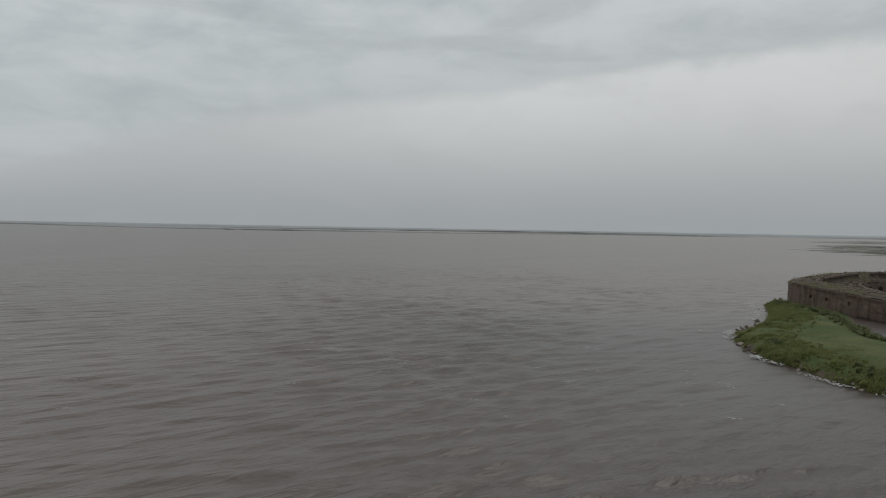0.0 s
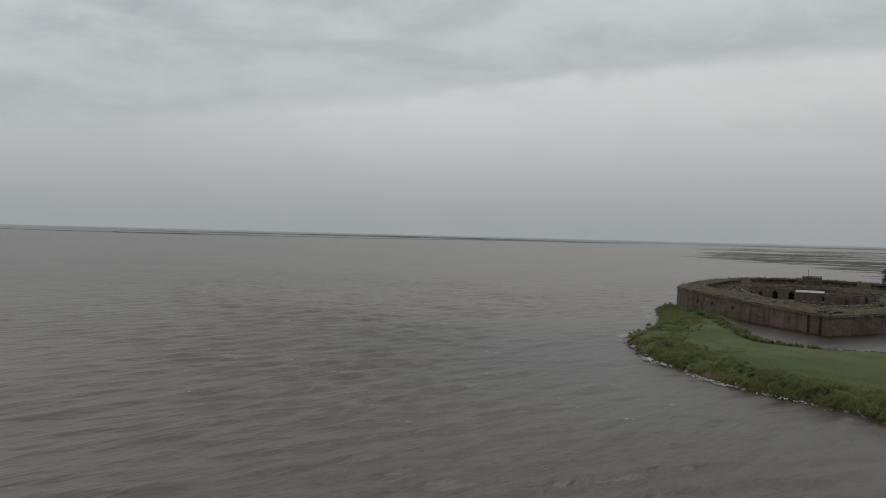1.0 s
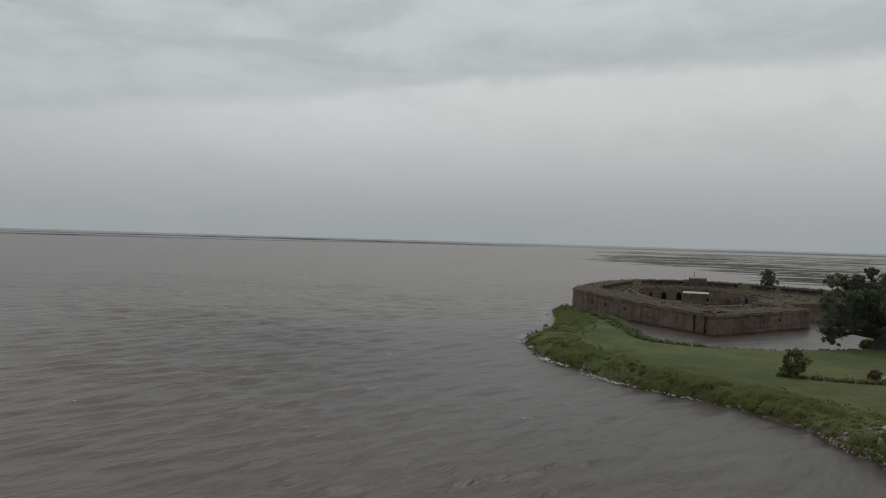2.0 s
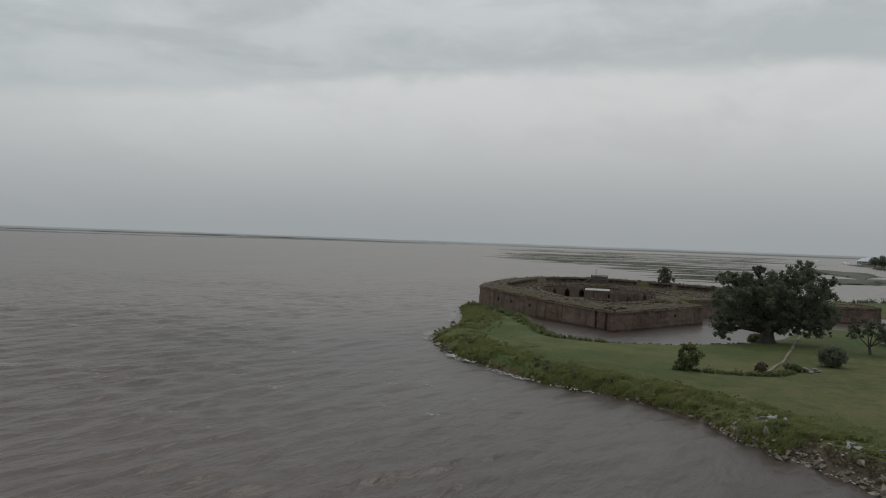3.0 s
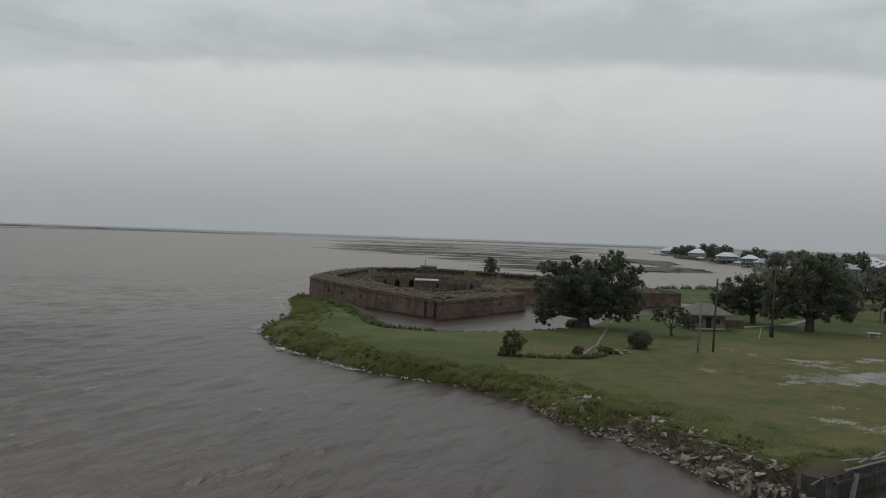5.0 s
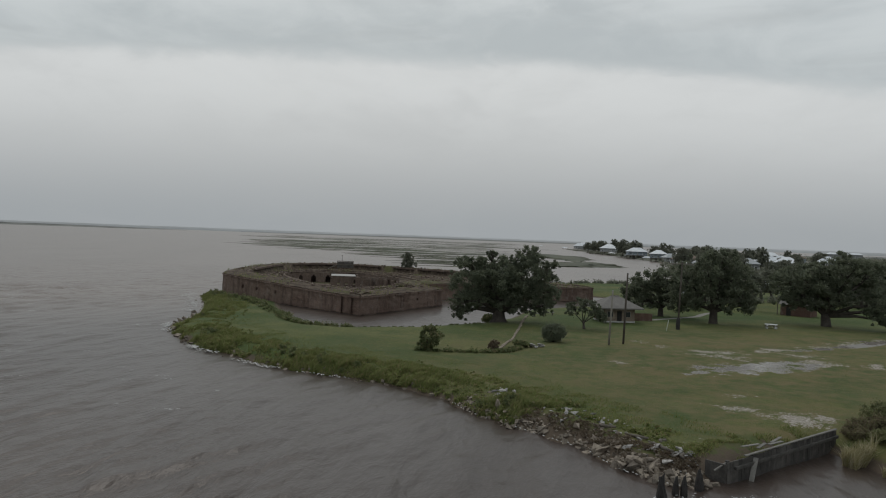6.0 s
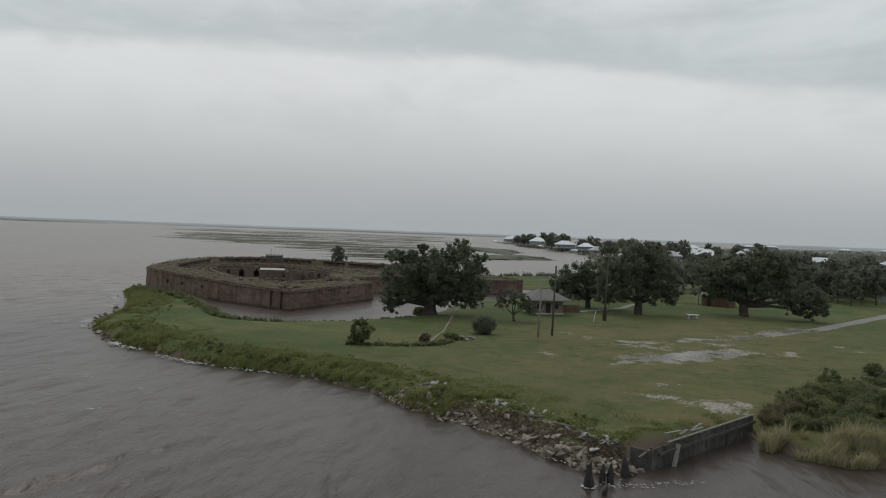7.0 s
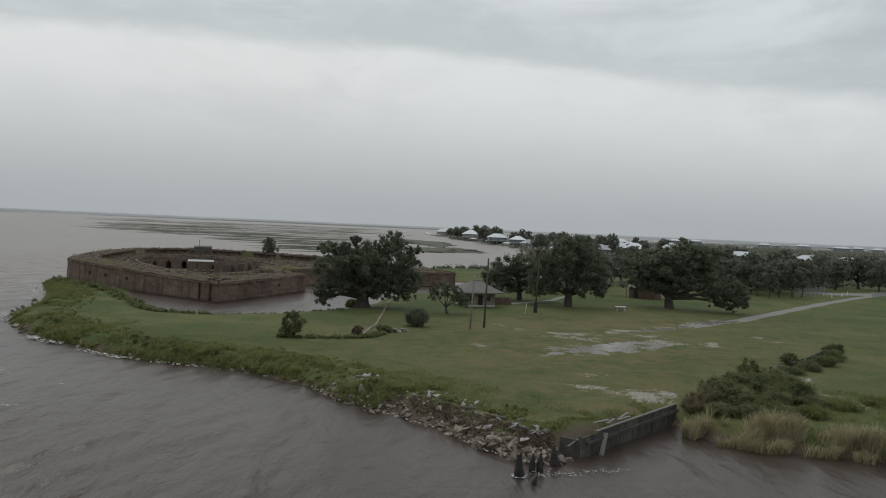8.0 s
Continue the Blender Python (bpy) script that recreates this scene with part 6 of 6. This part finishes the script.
def thicket():
    g = np.random.default_rng(51)
    THICKET = ((68.0, 17.6, 2.4, 1.1, 5000, THICKET_LEAF), (68.6, 15.4, 2.6, 1.2, 6000, THICKET_LEAF), (70.2, 13.2, 2.8, 1.2, 6000, THICKET_LEAF), (71.0, 15.2, 3.0, 1.6, 8000, BUSH_LEAF), (68.4, 20.2, 2.2, 1.0, 5000, BRUSH_LEAF), (70.2, 19.6, 2.8, 1.5, 7000, BRUSH_LEAF), (72.8, 19.4, 3.2, 2.3, 9000, THICKET_LEAF), (76.2, 18.6, 3.6, 2.7, 12000, THICKET_LEAF), (71.6, 17.4, 3.4, 2.0, 10000, THICKET_LEAF),
               (76.0, 16.2, 3.8, 2.8, 13000, BUSH_LEAF), (80.5, 16.6, 3.8, 2.6, 12000, THICKET_LEAF), (74.0, 14.8, 3.4, 1.9, 9000, THICKET_LEAF), (79.0, 13.8, 3.8, 2.1, 11000, BUSH_LEAF), (84.5, 16.4, 3.2, 1.8, 8000, THICKET_LEAF),
               (78.6, 18.6, 2.0, 3.7, 7000, BUSH_LEAF), (79.8, 18.0, 1.8, 3.2, 5000, BUSH_LEAF), (77.5, 12.2, 2.8, 1.1, 6000, THICKET_LEAF), (73.5, 11.4, 2.6, 0.9, 5000, WEED_LEAF), (79.5, 9.8, 3.4, 0.7, 5000, WEED_LEAF),
               (84.0, 7.6, 3.6, 0.6, 5000, WEED_LEAF), (88.0, 17.6, 2.4, 1.0, 4000, THICKET_LEAF), (96.5, 17.4, 2.8, 0.7, 4000, BUSH_LEAF), (101.5, 16.4, 3.0, 1.0, 5000, BUSH_LEAF), (106.5, 15.6, 3.2, 1.2, 6000, BUSH_LEAF),
               (111.0, 15.4, 3.0, 1.3, 6000, BUSH_LEAF), (114.2, 15.8, 2.4, 2.0, 6000, BUSH_LEAF), (103.5, 19.0, 2.2, 1.4, 4000, BUSH_LEAF))
    for i, (x, y, wide, high, n, mat) in enumerate(THICKET):
        shrub("shrub", x, y, wide, high * 0.92, int(n * 1.7), 0.075, 200 + i, mat, "tangled wind-blown shrub in the thicket by the reeds" if x < 90 else "overgrown shrub on the old timber wall", 0.14, ragged=0.3)
    line = curve([(65.0, 18.6), (64.3, 16.8), (64.8, 13.3), (66.4, 10.0), (67.5, 6.0), (68.5, 0.0), (69.5, -10)], 16)[::-1]
    P = along(line, 32000, g, -1.9, 1.3, 1.0)
    P = P[patchy(P, 0.55, 5, -0.12)]
    C = grounded(P)
    C[:, 2] = np.maximum(C[:, 2], -0.05)
    V, Q = blades(g, C, 1.2 * (1 + 0.9 * np.array([wave(p, 0.8, 33) for p in P])), 0.017, 0.34, (0.14, -0.10))
    me = quads("reeds", V, Q)
    me.materials.append(REED_LEAF)
    tagged(new("reeds", me), "tall yellow-green reeds at the water's edge", "reeds", kind="stuff")
    P = np.column_stack([g.uniform(66, 92, 9000), g.uniform(4, 20, 9000)])
    P = P[patchy(P, 0.4, 4, 0.05)]
    P = P[level(P) > 0.3]
    V, Q = blades(g, grounded(P), 0.38, 0.03, 0.45, (0.2, -0.2))
    me = quads("rough_grass", V, Q)
    me.materials.append(WEED_LEAF)
    tagged(new("rough_grass", me), "rough uncut grass round the thicket", "grass", kind="stuff")


thicket()


def lawn_tufts():
    """Uneven grass standing out of the mown lawn, thinner with distance."""
    g = np.random.default_rng(61)
    reach = 54 + 75 * g.random(90000) ** 1.3
    t = np.radians(g.uniform(34, 88, 90000))
    P = np.column_stack([reach * np.sin(t), reach * np.cos(t)])
    inside, edge_ = inside_and_distance(P, OUTLINE)
    P = P[inside & (edge_ > 3.0)]
    P = P[patchy(P, 0.2, 9, -0.2) & (line_distance(P, [(93, 44), (128, 39), (183, 33)]) > 4)]
    V, Q = blades(g, grounded(P), 0.06, 0.016, 1.3, (0.15, -0.15))
    me = quads("lawn_tufts", V, Q)
    me.materials.append(WEED_LEAF)
    tagged(new("lawn_tufts", me), "uneven tufts of grass in the lawn", "grass", kind="stuff")


lawn_tufts()


def undergrowth():
    """Low bushes that fill the edge of the woods and the channel bank."""
    g = np.random.default_rng(71)
    line = curve([(166, 104), (182, 100), (205, 96), (226, 84), (236, 72), (246, 62), (262, 54), (282, 48), (310, 42), (345, 30)], 12)
    P = along(line, 420, g, -3.5, 3.5)
    C = np.column_stack([P, np.maximum(level(P), 0.2)])
    h = g.uniform(0.8, 2.2, len(C))
    C[:, 2] += h * 0.5
    a = leaf_cloud(g, C, h, 26000, 0.36, 0.9, 1.6)
    bank = curve([(206, 160), (228, 163), (243, 160), (262, 154), (300, 157), (335, 162)], 10)
    P = along(bank, 160, g, -2.0, 3.0)
    C = np.column_stack([P, np.maximum(level(P), 0.1)])
    h = g.uniform(0.5, 1.4, len(C))
    C[:, 2] += h * 0.4
    b = leaf_cloud(g, C, h, 9000, 0.34, 0.8, 1.6)
    far_line = curve([(430, 215), (533, 282), (638, 347), (797, 488), (900, 606), (1000, 670)], 12)
    P = along(far_line, 420, g, 0.0, 30.0)
    C = np.column_stack([P, np.full(len(P), 0.8)])
    h = g.uniform(0.8, 2.4, len(C))
    C[:, 2] += h * 0.5
    c = leaf_cloud(g, C, h * 1.3, 22000, 0.8, 0.8, 1.5)
    P = np.column_stack([g.uniform(330, 1000, 1300), g.uniform(-20, 330, 1300)])
    P = P[P[:, 1] < P[:, 0] * 0.55]
    C = np.column_stack([P, np.full(len(P), 1.0)])
    h = g.uniform(1.0, 4.0, len(C))
    C[:, 2] += h * 0.5
    d = leaf_cloud(g, C, h * 1.3, 50000, 0.8, 0.8, 1.5)
    P = np.column_stack([g.uniform(1060, 1540, 900), g.uniform(80, 490, 900)])
    C = np.column_stack([P, np.full(len(P), 1.0)])
    h = g.uniform(2.0, 8.5, len(C)) * (0.35 + 0.65 * g.random(len(C))) * np.clip(P[:, 0] / 1420, 0.6, 1.0)
    C[:, 2] += h * 0.5
    e = leaf_cloud(g, C, h * 1.3, 46000, 1.3, 0.7, 1.5)
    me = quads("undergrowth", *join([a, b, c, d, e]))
    me.materials.append(HAZED_LEAF)
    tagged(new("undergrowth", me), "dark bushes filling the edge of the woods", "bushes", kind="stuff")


undergrowth()


# ---- foam and whitecaps ----
def foam():
    g = np.random.default_rng(91)
    s = Shape()

    def dab(x, y, a, b, turn, z=0.14):
        n = 9
        v = []
        for k in range(n):
            t = 2 * math.pi * k / n
            q = 1 + 0.45 * (g.random() - 0.5)
            u, w = a * q * math.cos(t), b * q * math.sin(t)
            v.append((x + u * math.cos(turn) - w * math.sin(turn), y + u * math.sin(turn) + w * math.cos(turn), z))
        v.append((x, y, z + 0.04))
        s.put(v, [(k, (k + 1) % n, n) for k in range(n)])

    # breaking on the point and below the weeds
    for pts, n, wide in (([(52.6, 97.5), (52.0, 95.0), (52.1, 90.5)], 130, 0.45), ([(51.6, 85.0), (51.6, 80.0), (52.0, 77.0)], 60, 0.35), ([(57.4, 113.5), (59.6, 118.5), (62, 122.5)], 110, 0.7),
                         ([(74, 139), (79, 147), (83.5, 156), (89, 168), (94, 176)], 300, 0.85), ([(53, 73), (55, 67)], 25, 0.25)):
        line = curve(pts, 12)
        for _ in range(n):
            p = line[int(g.integers(len(line)))] + g.normal(size=2) * wide - np.array([0.4, -0.1])
            dab(p[0], p[1], g.uniform(0.08, 0.28) + wide * 0.12, g.uniform(0.03, 0.07) + wide * 0.05, g.uniform(0.7, 1.6))
    # swirl behind the piles
    for _ in range(85):
        t = g.random()
        p = np.array([45.0, 24.2]) * (1 - t) + np.array([51.4, 19.2]) * t + g.normal(size=2) * 0.28
        dab(p[0], p[1], g.uniform(0.03, 0.13), g.uniform(0.012, 0.03), g.uniform(-1.0, -0.4), 0.06)
    for _ in range(20):
        t = g.uniform(0, 6.28)
        dab(45.1 + 0.42 * math.cos(t), 24.2 + 0.42 * math.sin(t), g.uniform(0.05, 0.12), 0.05, t, 0.07)
    for p in BANK[::2]:
        if g.random() < 0.5:
            dab(p[0] - 0.35 + g.normal() * 0.1, p[1], g.uniform(0.08, 0.22), 0.05, 1.2)
    # whitecaps on the open water: short broken lines
    for _ in range(340):
        t, q = radians(g.uniform(-26, 34)), 66 * (6.0 ** (g.random() ** 0.7))
        x, y = q * math.sin(t), q * math.cos(t)
        if x > 44 and y < 185:
            continue
        n = int(g.integers(1, 7))
        for k in range(n):
            u = (k - n / 2) * 0.35 + g.normal() * 0.15
            dab(x + u * math.cos(t + 0.25), y - u * math.sin(t + 0.25) + g.normal() * 0.12, g.uniform(0.06, 0.22), g.uniform(0.03, 0.07) + q * 0.00014, -t - 0.2 + g.normal() * 0.25, 0.22)
    for _ in range(330):
        t, q = radians(g.uniform(-26, 36)), 130 + 330 * g.random()
        x, y = q * math.sin(t), q * math.cos(t)
        if x > 60 and y < 230:
            continue
        for k in range(int(g.integers(1, 4))):
            u = g.normal() * 0.9
            dab(x + u * math.cos(t), y - u * math.sin(t) + g.normal() * 0.3, g.uniform(0.12, 0.5), 0.06 + q * 0.00045, -t + g.normal() * 0.15, 0.24)
    me = s.mesh("foam")
    me.materials.append(FOAM)
    tagged(new("foam", me), "scattered white foam and small whitecaps", "foam", kind="stuff")


foam()
